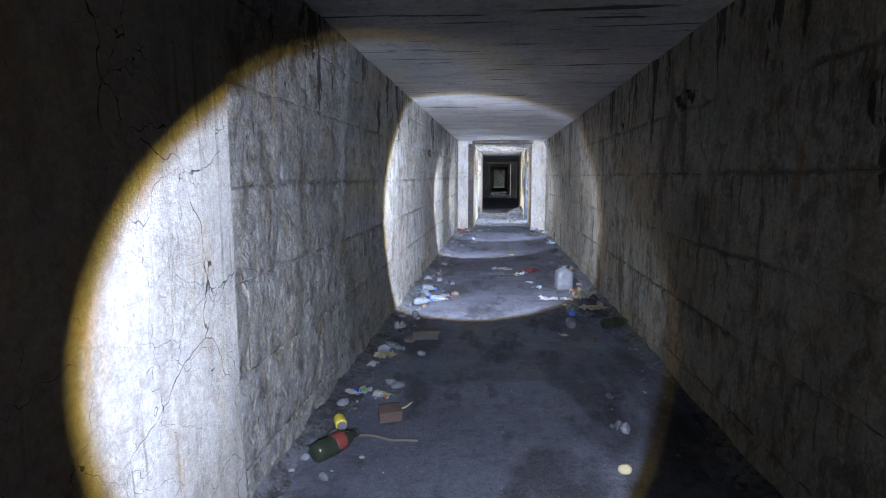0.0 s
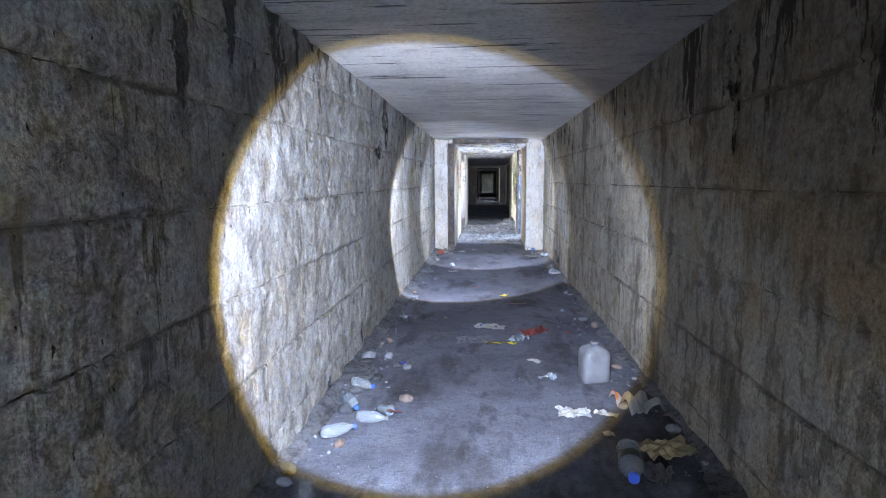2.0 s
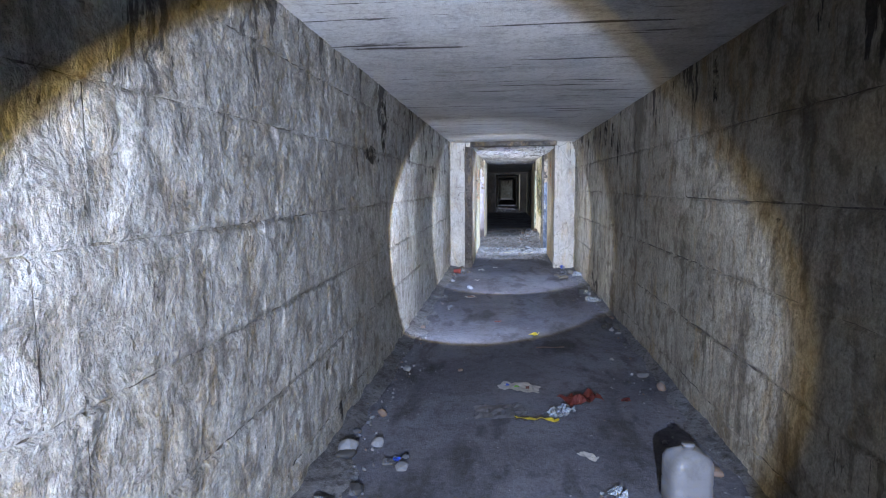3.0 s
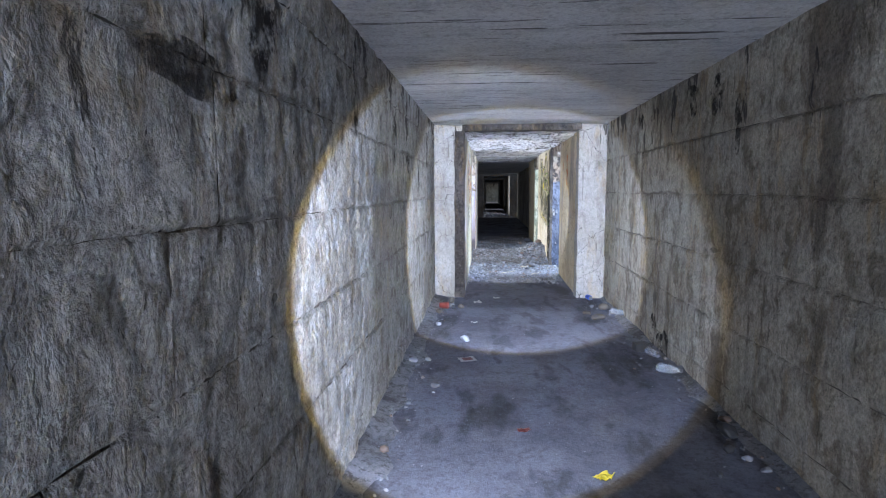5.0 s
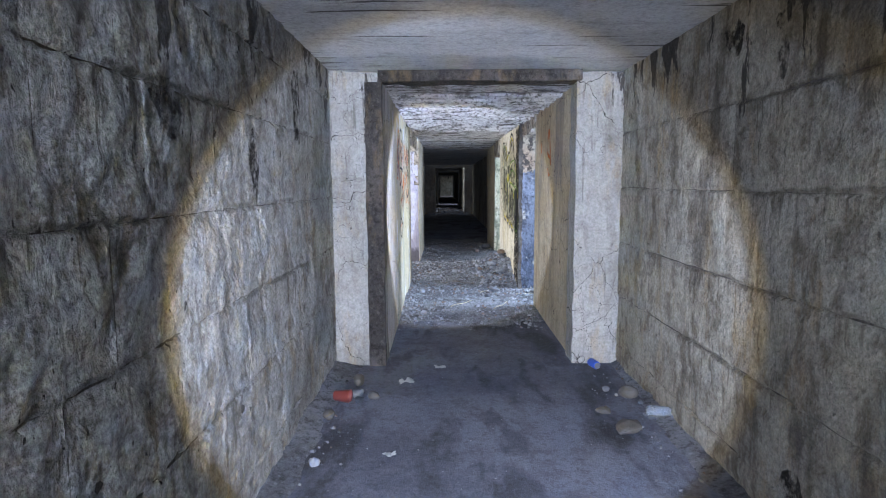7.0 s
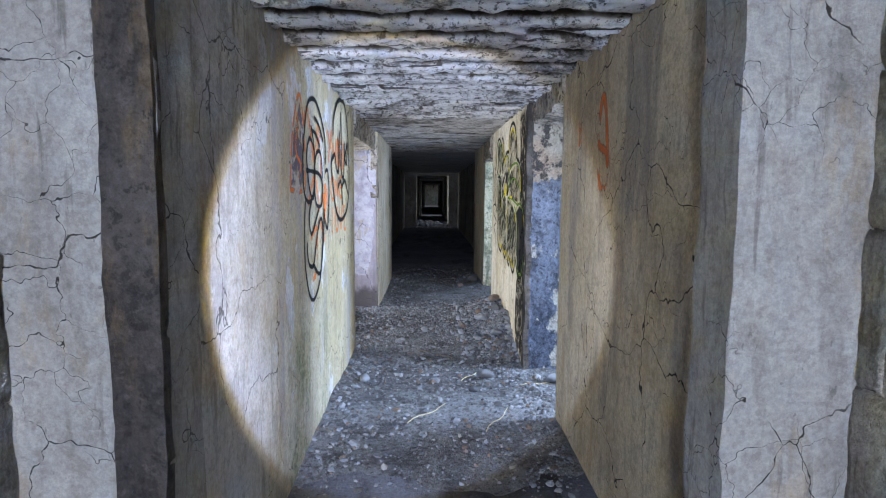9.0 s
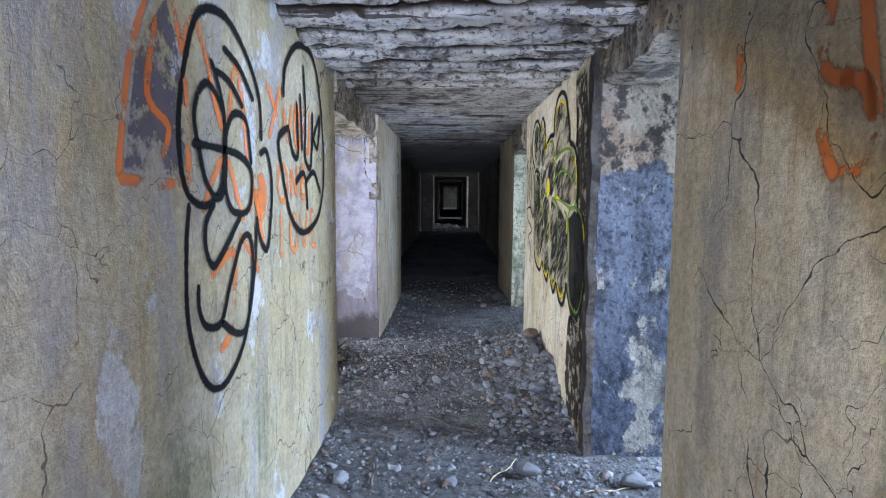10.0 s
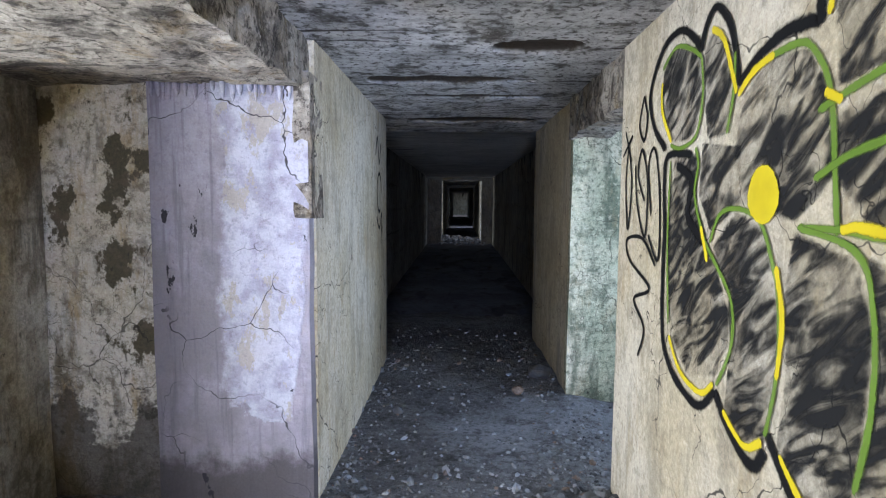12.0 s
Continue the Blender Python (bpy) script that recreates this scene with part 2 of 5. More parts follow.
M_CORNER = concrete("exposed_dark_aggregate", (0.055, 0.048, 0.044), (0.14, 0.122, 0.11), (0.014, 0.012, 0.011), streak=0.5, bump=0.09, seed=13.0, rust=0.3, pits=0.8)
M_YELLOW = concrete("yellowed_plaster", (0.47, 0.40, 0.28), (0.59, 0.535, 0.44), (0.24, 0.20, 0.15), streak=0.4, cracks=0.9, crack_scale=1.4, bump=0.016, seed=1.0, rust=0.4, pits=0.3, mottle=0.7, veins=0.3)
M_PASSAGE = concrete("lilac_to_yellow_plaster", (0.36, 0.295, 0.175), (0.41, 0.372, 0.295), (0.20, 0.17, 0.125), streak=0.4, cracks=0.8, crack_scale=1.4, bump=0.018, seed=1.0, rust=0.45, pits=0.3, veins=0.5, moss=(16.5, 17.6, 0.85), peel=(0.44, 0.43, 0.43), peel_at=0.575, peel_scale=2.4, stain=(0.27, 0.255, 0.26), tone=(15.9, 16.7, (0.44, 0.41, 0.38), (0.58, 0.56, 0.53)), mottle=0.6)


def lilac_material():
    """Mauve plaster with thin runs; over its one half a pale lilac limewash that flakes at a ragged rim."""
    m = Nodes("lilac_limewash")
    xyz = m.add("ShaderNodeSeparateXYZ")
    m.put(xyz.inputs[0], m.pos)
    x, z = xyz.outputs[0], xyz.outputs[2]
    rag = m.math("MULTIPLY", m.math("SUBTRACT", m.noise(3.2, 9, 0.68), 0.5), 1.0)
    mid, fine, grain = m.noise(6, 8, 0.7), m.noise(26, 6, 0.75), m.noise(90, 4, 0.75)
    run = m.noise(2.2, 5, 0.6, m.stretch(m.pos, (14, 14, 0.8)))
    bare = m.mix(m.ramp(m.noise(1.6, 7, 0.65), 0.40, 0.62), (0.20, 0.18, 0.20), (0.31, 0.28, 0.325))
    bare = m.mix(m.math("MULTIPLY", m.ramp(run, 0.50, 0.66), 0.6), bare, (0.14, 0.12, 0.145))
    lime = m.mix(m.ramp(mid, 0.38, 0.58), (0.28, 0.265, 0.325), (0.42, 0.412, 0.475))
    lime = m.mix(m.math("MULTIPLY", m.ramp(run, 0.56, 0.70), 0.4), lime, (0.34, 0.31, 0.40))
    lime = m.mix(m.math("MULTIPLY", m.ramp(m.noise(4.5, 8, 0.7, m.stretch(m.pos, (1, 1, 0.6), (4, 2, 7))), 0.55, 0.58), 0.85), lime, (0.33, 0.29, 0.25))
    side = m.ramp(m.math("ADD", x, m.math("MULTIPLY", rag, 0.30)), -1.16, -1.11)
    foot = m.ramp(m.math("ADD", z, m.math("MULTIPLY", rag, 0.55)), 0.47, 0.50)
    rim = m.ramp(m.math("ADD", m.math("SUBTRACT", x, m.math("MULTIPLY", m.math("SUBTRACT", z, 1.0), 0.10)), m.math("MULTIPLY", rag, 0.16)), -0.755, -0.775)
    over = m.math("MULTIPLY", m.math("MULTIPLY", side, foot), rim)
    c = m.mix(over, bare, lime)
    c = m.mix(m.math("MULTIPLY", m.ramp(fine, 0.54, 0.64), 0.4), c, (0.16, 0.14, 0.17))
    c = m.mix(m.math("MULTIPLY", m.ramp(m.math("ADD", z, m.math("MULTIPLY", rag, 0.5)), 0.34, 0.22), 0.85), c, (0.055, 0.047, 0.047))
    chip = m.ramp(m.noise(5.5, 6, 0.65, m.stretch(m.pos, (1, 1, 0.5), (8, 8, 3))), 0.685, 0.70)
    c = m.mix(chip, c, (0.025, 0.023, 0.03))
    e = m.cells(1.7, m.warp(0.42, 2.4))
    crack = m.math("MULTIPLY", m.ramp(e, 0.005, 0.0015), m.ramp(m.noise(1.2, 4, 0.5), 0.46, 0.52))
    c = m.mix(crack, c, (0.05, 0.045, 0.05))
    c = m.mix(0.4, c, m.mix(grain, (0.25, 0.25, 0.25), (0.78, 0.78, 0.78)), "OVERLAY")
    return m.done(c, 0.92, [(mid, 0.6, 0.03), (fine, 0.7, 0.012), (over, 0.6, 0.006), (chip, -0.8, 0.012)])


M_PURPLE = lilac_material()
M_GREYP = concrete("grey_beige_plaster", (0.46, 0.37, 0.24), (0.55, 0.465, 0.335), (0.19, 0.155, 0.12), streak=0.3, cracks=1.0, crack_scale=1.6, bump=0.018, seed=11.0, rust=0.5, stain=(0.24, 0.21, 0.18), pits=0.3, mottle=0.6, veins=0.4)
M_BLUE = concrete("blue_stucco", (0.085, 0.108, 0.165), (0.19, 0.215, 0.285), (0.02, 0.024, 0.036), streak=0.3, peel=(0.42, 0.40, 0.37), peel_at=0.565, peel_scale=1.7, bump=0.2, ridge=0.09, seed=6.2, pits=0.8, stain=(0.06, 0.06, 0.075), upper=(1.66, (0.33, 0.215, 0.15), (0.05, 0.042, 0.038)), mottle=1.2)
M_MOULD = concrete("mouldy_cream_plaster", (0.48, 0.41, 0.31), (0.60, 0.55, 0.49), (0.12, 0.095, 0.065), streak=0.8, cracks=0.8, crack_scale=2.0, bump=0.03, seed=12.5, rust=0.8, pits=0.6, peel=(0.085, 0.07, 0.045), peel_at=0.535, peel_scale=2.2, damp=(0.5, (0.05, 0.042, 0.035)))
M_GREEN = concrete("green_stained_plaster", (0.36, 0.38, 0.27), (0.58, 0.53, 0.40), (0.10, 0.12, 0.085), streak=0.8, cracks=1.0, crack_scale=2.5, bump=0.02, seed=8.8, rust=0.4, mottle=1.3)
M_FLOOR = concrete("dusty_floor", (0.088, 0.091, 0.115), (0.14, 0.145, 0.178), (0.022, 0.02, 0.02), streak=0.7, streak_way=(1.5, 0.55, 1), bump=0.02, seed=9.0, mottle=0.5)
M_EARTH = concrete("dark_earth", (0.10, 0.10, 0.108), (0.20, 0.203, 0.22), (0.025, 0.022, 0.02), streak=0.3, bump=0.08, seed=2.2)


def plain(name, colour, rough=0.6, spread=0.25, metal=0.0, bump=0.003, scale=25):
    """A small thing's surface: one colour with dirt and faint relief."""
    m = Nodes(name)
    n = m.noise(scale, 5, 0.65)
    d = m.noise(6, 6, 0.7)
    c = m.mix(m.math("MULTIPLY", m.ramp(d, 0.45, 0.7), spread * 2), colour, tuple(k * 0.35 + 0.015 for k in colour))
    c = m.mix(m.math("MULTIPLY", n, spread), c, tuple(min(1, k * 1.4) for k in colour))
    return m.done(c, rough, [(n, 0.5, bump)], metal)


def stone_material():
    m = Nodes("grey_rubble")
    info = m.add("ShaderNodeObjectInfo")
    isle = m.add("ShaderNodeNewGeometry")
    r = m.math("FRACT", m.math("ADD", info.outputs["Random"], isle.outputs["Random Per Island"]))
    c = m.mix(r, (0.045, 0.046, 0.052), (0.25, 0.26, 0.285))
    c = m.mix(m.ramp(r, 0.88, 0.93), c, (0.13, 0.095, 0.078))
    n = m.noise(30, 6, 0.7)
    c = m.mix(0.5, c, m.mix(n, (0.2, 0.2, 0.2), (0.8, 0.8, 0.8)), "OVERLAY")
    return m.done(c, 0.9, [(n, 0.6, 0.01)])


M_STONE = stone_material()


def spray(name, colour, worn=0.0, hatch=False, cover=1.0):
    """Spray paint: thin, soft and speckled towards its edge, worn off in places."""
    m = Nodes(name)
    rim = m.add("ShaderNodeAttribute", attribute_name="edge").outputs["Fac"]
    speck = m.noise(70, 5, 0.7)
    wear = m.noise(9, 7, 0.7)
    a = m.ramp(m.math("ADD", rim, m.math("MULTIPLY", m.math("SUBTRACT", speck, 0.5), 0.9)), 1.05, 0.45)
    if hatch:
        turn = m.add("ShaderNodeVectorRotate", rotation_type="X_AXIS")
        m.put(turn.inputs["Vector"], m.pos)
        turn.inputs["Angle"].default_value = radians(38)
        n = m.noise(3.4, 4, 0.5, m.stretch(turn.outputs[0], (1, 1.6, 6.0)), 1.2)
        w = m.noise(2.4, 4, 0.55)
        keep = m.ramp(m.math("ADD", n, m.math("MULTIPLY", w, 0.5)), 0.90, 0.62)
        a = m.math("MULTIPLY", a, m.math("ADD", m.math("MULTIPLY", keep, 0.80), 0.14))
    if worn:
        a = m.math("MULTIPLY", a, m.ramp(wear, 0.60 - worn * 0.1, 0.52 - worn * 0.3))
    if cover < 1:
        a = m.math("MULTIPLY", a, m.math("ADD", cover - 0.3, m.math("MULTIPLY", m.noise(4.0, 5, 0.6), 0.6)))
    m.put(m.bsdf.inputs["Alpha"], a)
    c = m.mix(m.math("MULTIPLY", wear, 0.5), colour, tuple(k * 0.6 for k in colour))
    m.done(c, 0.8, [(speck, 0.3, 0.002)])
    m.bsdf.inputs["Specular IOR Level"].default_value = 0.12
    return m.mat


M_HATCH = spray("black_spray_hatching", (0.014, 0.014, 0.015), hatch=True)
M_DENSE = spray("dense_black_spray", (0.012, 0.0115, 0.012), 0.0, False, 0.90)
M_DARKPATCH = spray("dark_plaster_patch", (0.032, 0.026, 0.022), 0.1, False, 0.95)
M_BLACK = spray("black_spray_paint", (0.007, 0.007, 0.008))
M_ORANGE = spray("orange_spray_paint", (0.70, 0.19, 0.05), 0.06, False, 0.70)
M_LIME = spray("green_spray_paint", (0.12, 0.20, 0.03), 0.0, False, 0.92)
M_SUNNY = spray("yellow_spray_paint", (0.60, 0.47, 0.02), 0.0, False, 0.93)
M_GREYFILL = spray("grey_spray_fill", (0.12, 0.105, 0.125), 0.15, False, 0.85)
M_STAIN_AND_GAP = spray("black_stain_and_gap", (0.022, 0.019, 0.017), 0.35, False, 0.85)
M_FILM = plain("grey_plastic_film", (0.17, 0.17, 0.19), 0.5, 0.3)
M_WHITE = plain("dirty_white_plastic", (0.125, 0.127, 0.14), 0.45, 0.35)
M_PAPER = plain("crumpled_white_paper", (0.46, 0.455, 0.44), 0.85, 0.3)
M_RED = plain("red_plastic_film", (0.15, 0.035, 0.028), 0.4, 0.4)
M_ORANGEP = plain("orange_print", (0.7, 0.22, 0.05), 0.5, 0.2)
M_BLUEP = plain("blue_plastic", (0.04, 0.10, 0.5), 0.4, 0.2)
M_GREENP = plain("green_print", (0.2, 0.52, 0.08), 0.5, 0.2)
M_YELLOWP = plain("yellow_print", (0.62, 0.5, 0.06), 0.5, 0.3)
M_BROWN = plain("brown_brick", (0.085, 0.058, 0.046), 0.9, 0.4)
M_DARKP = plain("dark_rubber", (0.03, 0.03, 0.032), 0.6, 0.3)
M_CARD = plain("weathered_board", (0.085, 0.075, 0.065), 0.9, 0.4)
M_STRAW = plain("dry_straw", (0.42, 0.36, 0.22), 0.8, 0.3)
M_ALU = plain("bare_aluminium", (0.7, 0.7, 0.72), 0.35, 0.2, 1.0)
M_OLIVE = plain("olive_glass_dull", (0.022, 0.027, 0.018), 0.3, 0.3)


def clear_material():
    m = Nodes("cloudy_clear_plastic")
    m.bsdf.inputs["Transmission Weight"].default_value = 0.75
    m.bsdf.inputs["IOR"].default_value = 1.3
    return m.done((0.55, 0.60, 0.66), 0.2, [(m.noise(30, 4, 0.6), 0.5, 0.006)])


M_CLEAR = clear_material()


# ---- building blocks ----
def obj(name, bm, material, parent=None, label="", smooth=False):
    me = bpy.data.meshes.new(name)
    bm.to_mesh(me)
    bm.free()
    me.materials.append(material)
    if smooth:
        me.shade_smooth()
    ob = new(name, me)
    ob.parent = parent
    if label:
        ob["label"] = label
    return ob


def part(name, bm, material, parent, label="", smooth=False):
    return obj(name, bm, material, parent, label, smooth)


def uneven_box(lo, hi, step=0.25, amp=0.008, freq=1.7, bm=None):
    """A box with a fine skin whose faces and edges wander a little."""
    bm = bm or bmesh.new()
    n = [max(1, round((hi[k] - lo[k]) / step)) for k in range(3)]
    made = {}

    def vert(i, j, k):
        if (i, j, k) not in made:
            p = Vector([lo[a] + (hi[a] - lo[a]) * q / n[a] for a, q in enumerate((i, j, k))])
            made[i, j, k] = bm.verts.new(p + noise.noise_vector(p * freq) * amp + noise.noise_vector(p * freq * 4) * amp * 0.4)
        return made[i, j, k]

    for a in range(3):
        b, c = (a + 1) % 3, (a + 2) % 3
        for side in (0, n[a]):
            for u in range(n[b]):
                for v in range(n[c]):
                    q = []
                    for du, dv in ((0, 0), (1, 0), (1, 1), (0, 1)):
                        ijk = [0, 0, 0]
                        ijk[a], ijk[b], ijk[c] = side, u + du, v + dv
                        q.append(vert(*ijk))
                    bm.faces.new(q if side else q[::-1])
    return bm


def wall(name, lo, hi, material, label, step=0.22, amp=0.009):
    return tagged(obj(name, uneven_box(lo, hi, step, amp, 1.7 if step > 0.1 else 6.0), material, smooth=False), label, "wall", "", "structure")


# ---- large structure ----
H, HP = 2.35, 2.3
wall("wall_start", (-1.6, -3.0, -0.1), (-0.92, 1.85, H + 0.05), M_PIER, "thick white plastered pier with drip stains")
wall("wall_back", (-1.6, -3.4, -0.1), (1.6, -3.0, H + 0.05), M_RIGHT, "stained concrete end wall")
wall_left = wall("wall_left", (-1.6, 1.85, -0.1), (-1.17, 15.32, H + 0.05), M_JOINT_AND_FAR_SHADE, "pale cast concrete block wall, streaked and pitted")
wall_right = wall("wall_right", (1.17, -3.0, -0.1), (1.6, 15.36, H + 0.05), M_JOINT_AND_FAR_SHADE, "beige cast concrete wall with dark drip stains")
wall("wall_pier_left", (-2.3, 15.28, -0.1), (-0.745, 15.52, HP + 0.04), M_PIER, "cracked white plaster pier", 0.08, 0.014)
wall("wall_pier_right", (0.785, 15.32, -0.1), (2.3, 15.54, HP + 0.04), M_PIER, "cracked white plaster pier", 0.08, 0.014)
wall("wall_passage_left", (-2.3, 15.52, -0.1), (-0.75, 19.12, HP + 0.05), M_PASSAGE, "cracked yellowed plaster wall with graffiti", 0.22, 0.0016)
wall("wall_passage_right", (0.815, 15.54, -0.1), (3.5, 17.51, HP + 0.05), M_GREYP, "cracked grey plaster wall", 0.22, 0.0016)
wall("wall_alcove_end", (-2.35, 20.45, -0.1), (-2.0, 21.0, HP + 0.05), M_RIGHT, "dark stained alcove end wall")
lilac = wall("wall_lilac", (-1.47, 20.985, -0.1), (-0.72, 21.07, 2.12), M_PURPLE, "lilac limewashed wall, paint peeling")
wall("wall_arris", (-0.79, 20.985, 1.45), (-0.711, 21.2, 2.12), M_LINTEL, "broken plaster corner with exposed aggregate", 0.04, 0.013)
wall("wall_mould", (-2.35, 21.02, -0.1), (-1.47, 21.09, 2.12), M_MOULD, "cream plaster wall blackened by mould")
wall("wall_left_far", (-1.15, 21.07, -0.1), (-0.71, 23.7, HP + 0.05), M_YELLOW, "cracked cream plaster wall", 0.22, 0.0016)
wall("wall_blue", (0.80, 18.54, -0.1), (3.5, 18.62, HP + 0.05), M_BLUE, "rough blue stucco wall, peeling in patches")
wall("wall_flower", (0.77, 18.62, -0.1), (1.25, 21.2, HP + 0.05), M_YELLOW, "cream plaster wall with a painted flower", 0.22, 0.0016)
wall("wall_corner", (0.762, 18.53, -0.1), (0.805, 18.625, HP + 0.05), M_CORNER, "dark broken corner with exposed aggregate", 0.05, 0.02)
wall("wall_green", (0.80, 22.58, -0.1), (2.2, 22.66, HP + 0.05), M_GREEN, "green stained plaster wall, cracked")
wall("wall_right_far", (0.80, 22.66, -0.1), (1.25, 24.6, HP + 0.05), M_GREYP, "grey plaster wall")
wall("wall_recess_back", (1.25, 21.1, -0.1), (2.2, 21.2, HP + 0.05), M_PIER, "grey plaster recess wall")
wall("wall_tunnel_left", (-1.6, 23.7, -0.1), (-1.15, 38.5, H + 0.05), M_LEFT, "dark concrete tunnel wall", 0.5)
wall("wall_tunnel_right", (1.15, 24.6, -0.1), (1.6, 38.5, H + 0.05), M_RIGHT, "dark concrete tunnel wall", 0.5)
ceil_main = tagged(obj("ceiling_main", uneven_box((-1.6, -3.4, H), (1.6, 15.45, H + 0.2), 0.2, 0.006), M_CEIL), "limewashed concrete ceiling with board marks", "ceiling", "", "structure")
tagged(obj("ceiling_passage", uneven_box((-2.35, 15.45, HP + 0.04), (3.5, 24.6, HP + 0.25), 0.2, 0.004), M_CEIL), "limewashed passage ceiling with dark scars", "ceiling", "", "structure")
tagged(obj("ceiling_alcove", uneven_box((-2.35, 19.1, 2.06), (-0.80, 21.05, 2.2), 0.07, 0.025, 4), M_LINTEL), "low spalled alcove ceiling", "ceiling", "", "structure")
tagged(obj("ceiling_tunnel", uneven_box((-1.6, 24.6, H), (1.6, 80, H + 0.2), 0.6, 0.006), M_CEIL), "dark tunnel ceiling", "ceiling", "", "structure")
wall("lintel_alcove", (-1.0, 19.1, 2.04), (-0.74, 21.07, HP + 0.04), M_LINTEL, "spalled concrete lintel over the alcove", 0.06, 0.035)
wall("lintel_side", (0.80, 17.47, 2.1), (1.1, 18.6, HP + 0.04), M_LINTEL, "spalled concrete lintel over a side passage", 0.06, 0.035)
wall("lintel_recess", (0.78, 21.15, 2.0), (1.05, 22.62, HP + 0.04), M_LINTEL, "spalled concrete lintel over a recess", 0.06, 0.035)

# Dark mortar colour stands in for shade on these far, unlit faces.
for fy, fl, fr, base in ((38.5, -0.65, 0.77, 0.1), (50.2, -0.6, 0.75, 0.05), (72, -0.6, 0.75, 0.0)):
    wall("wall_frame_left", (-1.6, fy, -0.1), (fl, fy + 0.5, H), M_JOINT_AND_FAR_SHADE, "plaster pier beside a far opening, coloured dark as unlit")
    wall("wall_frame_right", (fr, fy, -0.1), (1.6, fy + 0.5, H), M_JOINT_AND_FAR_SHADE, "plaster pier beside a far opening, coloured dark as unlit")
    wall("lintel_frame", (fl, fy, 2.24), (fr, fy + 0.5, H), M_JOINT_AND_FAR_SHADE, "head over a far opening, coloured dark as unlit")
for name, lo, hi in (("wall_tunnel_left", (-1.6, 41.4, -0.1), (-0.7, 50.2, H)), ("wall_tunnel_right", (0.8, 40.6, -0.1), (1.6, 50.2, H)),
                     ("wall_tunnel_left", (-1.6, 50.7, -0.1), (-0.9, 72, H)), ("wall_tunnel_right", (0.9, 52.4, -0.1), (1.6, 72, H))):
    wall(name, lo, hi, M_RIGHT, "dark concrete tunnel wall", 0.8)
wall("wall_end", (-1.6, 80, -0.1), (1.6, 80.3, H + 0.1), M_RIGHT, "dark end wall", 0.8)

tagged(obj("floor", uneven_box((-2.4, -3.4, -0.3), (3.6, 81, 0.0), 0.3, 0.012), M_FLOOR), "dark dusty concrete floor with damp blotches", "floor", "", "structure")
g = bmesh.new()
bmesh.ops.create_grid(g, x_segments=4, y_segments=4, size=600)
ground = tagged(obj("ground", g, M_STONE), "stony ground outside", "ground", "", "structure")
ground.location.z = -0.32

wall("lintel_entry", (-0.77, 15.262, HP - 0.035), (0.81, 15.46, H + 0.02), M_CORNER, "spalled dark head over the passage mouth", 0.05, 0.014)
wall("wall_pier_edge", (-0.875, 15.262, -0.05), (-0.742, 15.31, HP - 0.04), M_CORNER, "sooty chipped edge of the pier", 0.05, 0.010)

# ---- passage ceiling ----
def passage_ceiling():
    """Limewashed slab: flat beyond the junction, spalled into cross ridges before it."""
    bm = bmesh.new()
    nx, ny = 70, 520
    x0, x1, y0, y1 = -0.84, 0.9, 15.40, 24.62
    rows = []
    for j in range(ny + 1):
        y = y0 + (y1 - y0) * j / ny
        row = []
        for i in range(nx + 1):
            x = x0 + (x1 - x0) * i / nx
            amount = max(0.0, min(1.0, (y - 15.8) / 0.3, (19.75 - y) / 0.35))
            wob = noise.noise(Vector((x * 0.9, y * 0.6, 3.3))) * 0.10 + noise.noise(Vector((x * 6, y * 3, 1.0))) * 0.03
            phase = ((y + wob) / 0.31) % 1.0
            gate = 0.65 + 0.7 * noise.noise(Vector((x * 1.3, y * 2.1, 9.0)))
            groove = max(0.0, 1 - abs(phase - 0.5) / 0.27) ** 0.6 * max(0, min(1.2, gate))
            z = HP - 0.02 + amount * (0.10 * groove - 0.02) + 0.006 * noise.noise(Vector((x * 3, y * 3, 0)))
            z += amount * (0.022 * noise.noise(Vector((x * 7, y * 19, 5))) + 0.014 * noise.noise(Vector((x * 17, y * 37, 8))))
            for cx, cy, rx, ry in ((0.36, 21.2, 0.2, 0.12), (-0.15, 21.95, 0.5, 0.10), (0.05, 22.5, 0.6, 0.06), (0.1, 23.7, 0.7, 0.16), (-0.3, 20.4, 0.3, 0.05)):
                d = ((x - cx) / rx) ** 2 + ((y - cy) / ry) ** 2 + 0.8 * noise.noise(Vector((x * 5, y * 9, 2)))
                z += 0.045 * max(0.0, min(1.0, (1.1 - d) * 2.5))
            row.append(bm.verts.new((x, y, z)))
        rows.append(row)
    for a, b in zip(rows, rows[1:]):
        for k in range(nx):
            bm.faces.new((a[k], b[k], b[k + 1], a[k + 1]))
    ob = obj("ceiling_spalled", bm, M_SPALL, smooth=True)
    return tagged(ob, "spalled limewashed ceiling, cross grooves with painted shade", "ceiling", "", "structure")


passage_ceiling()


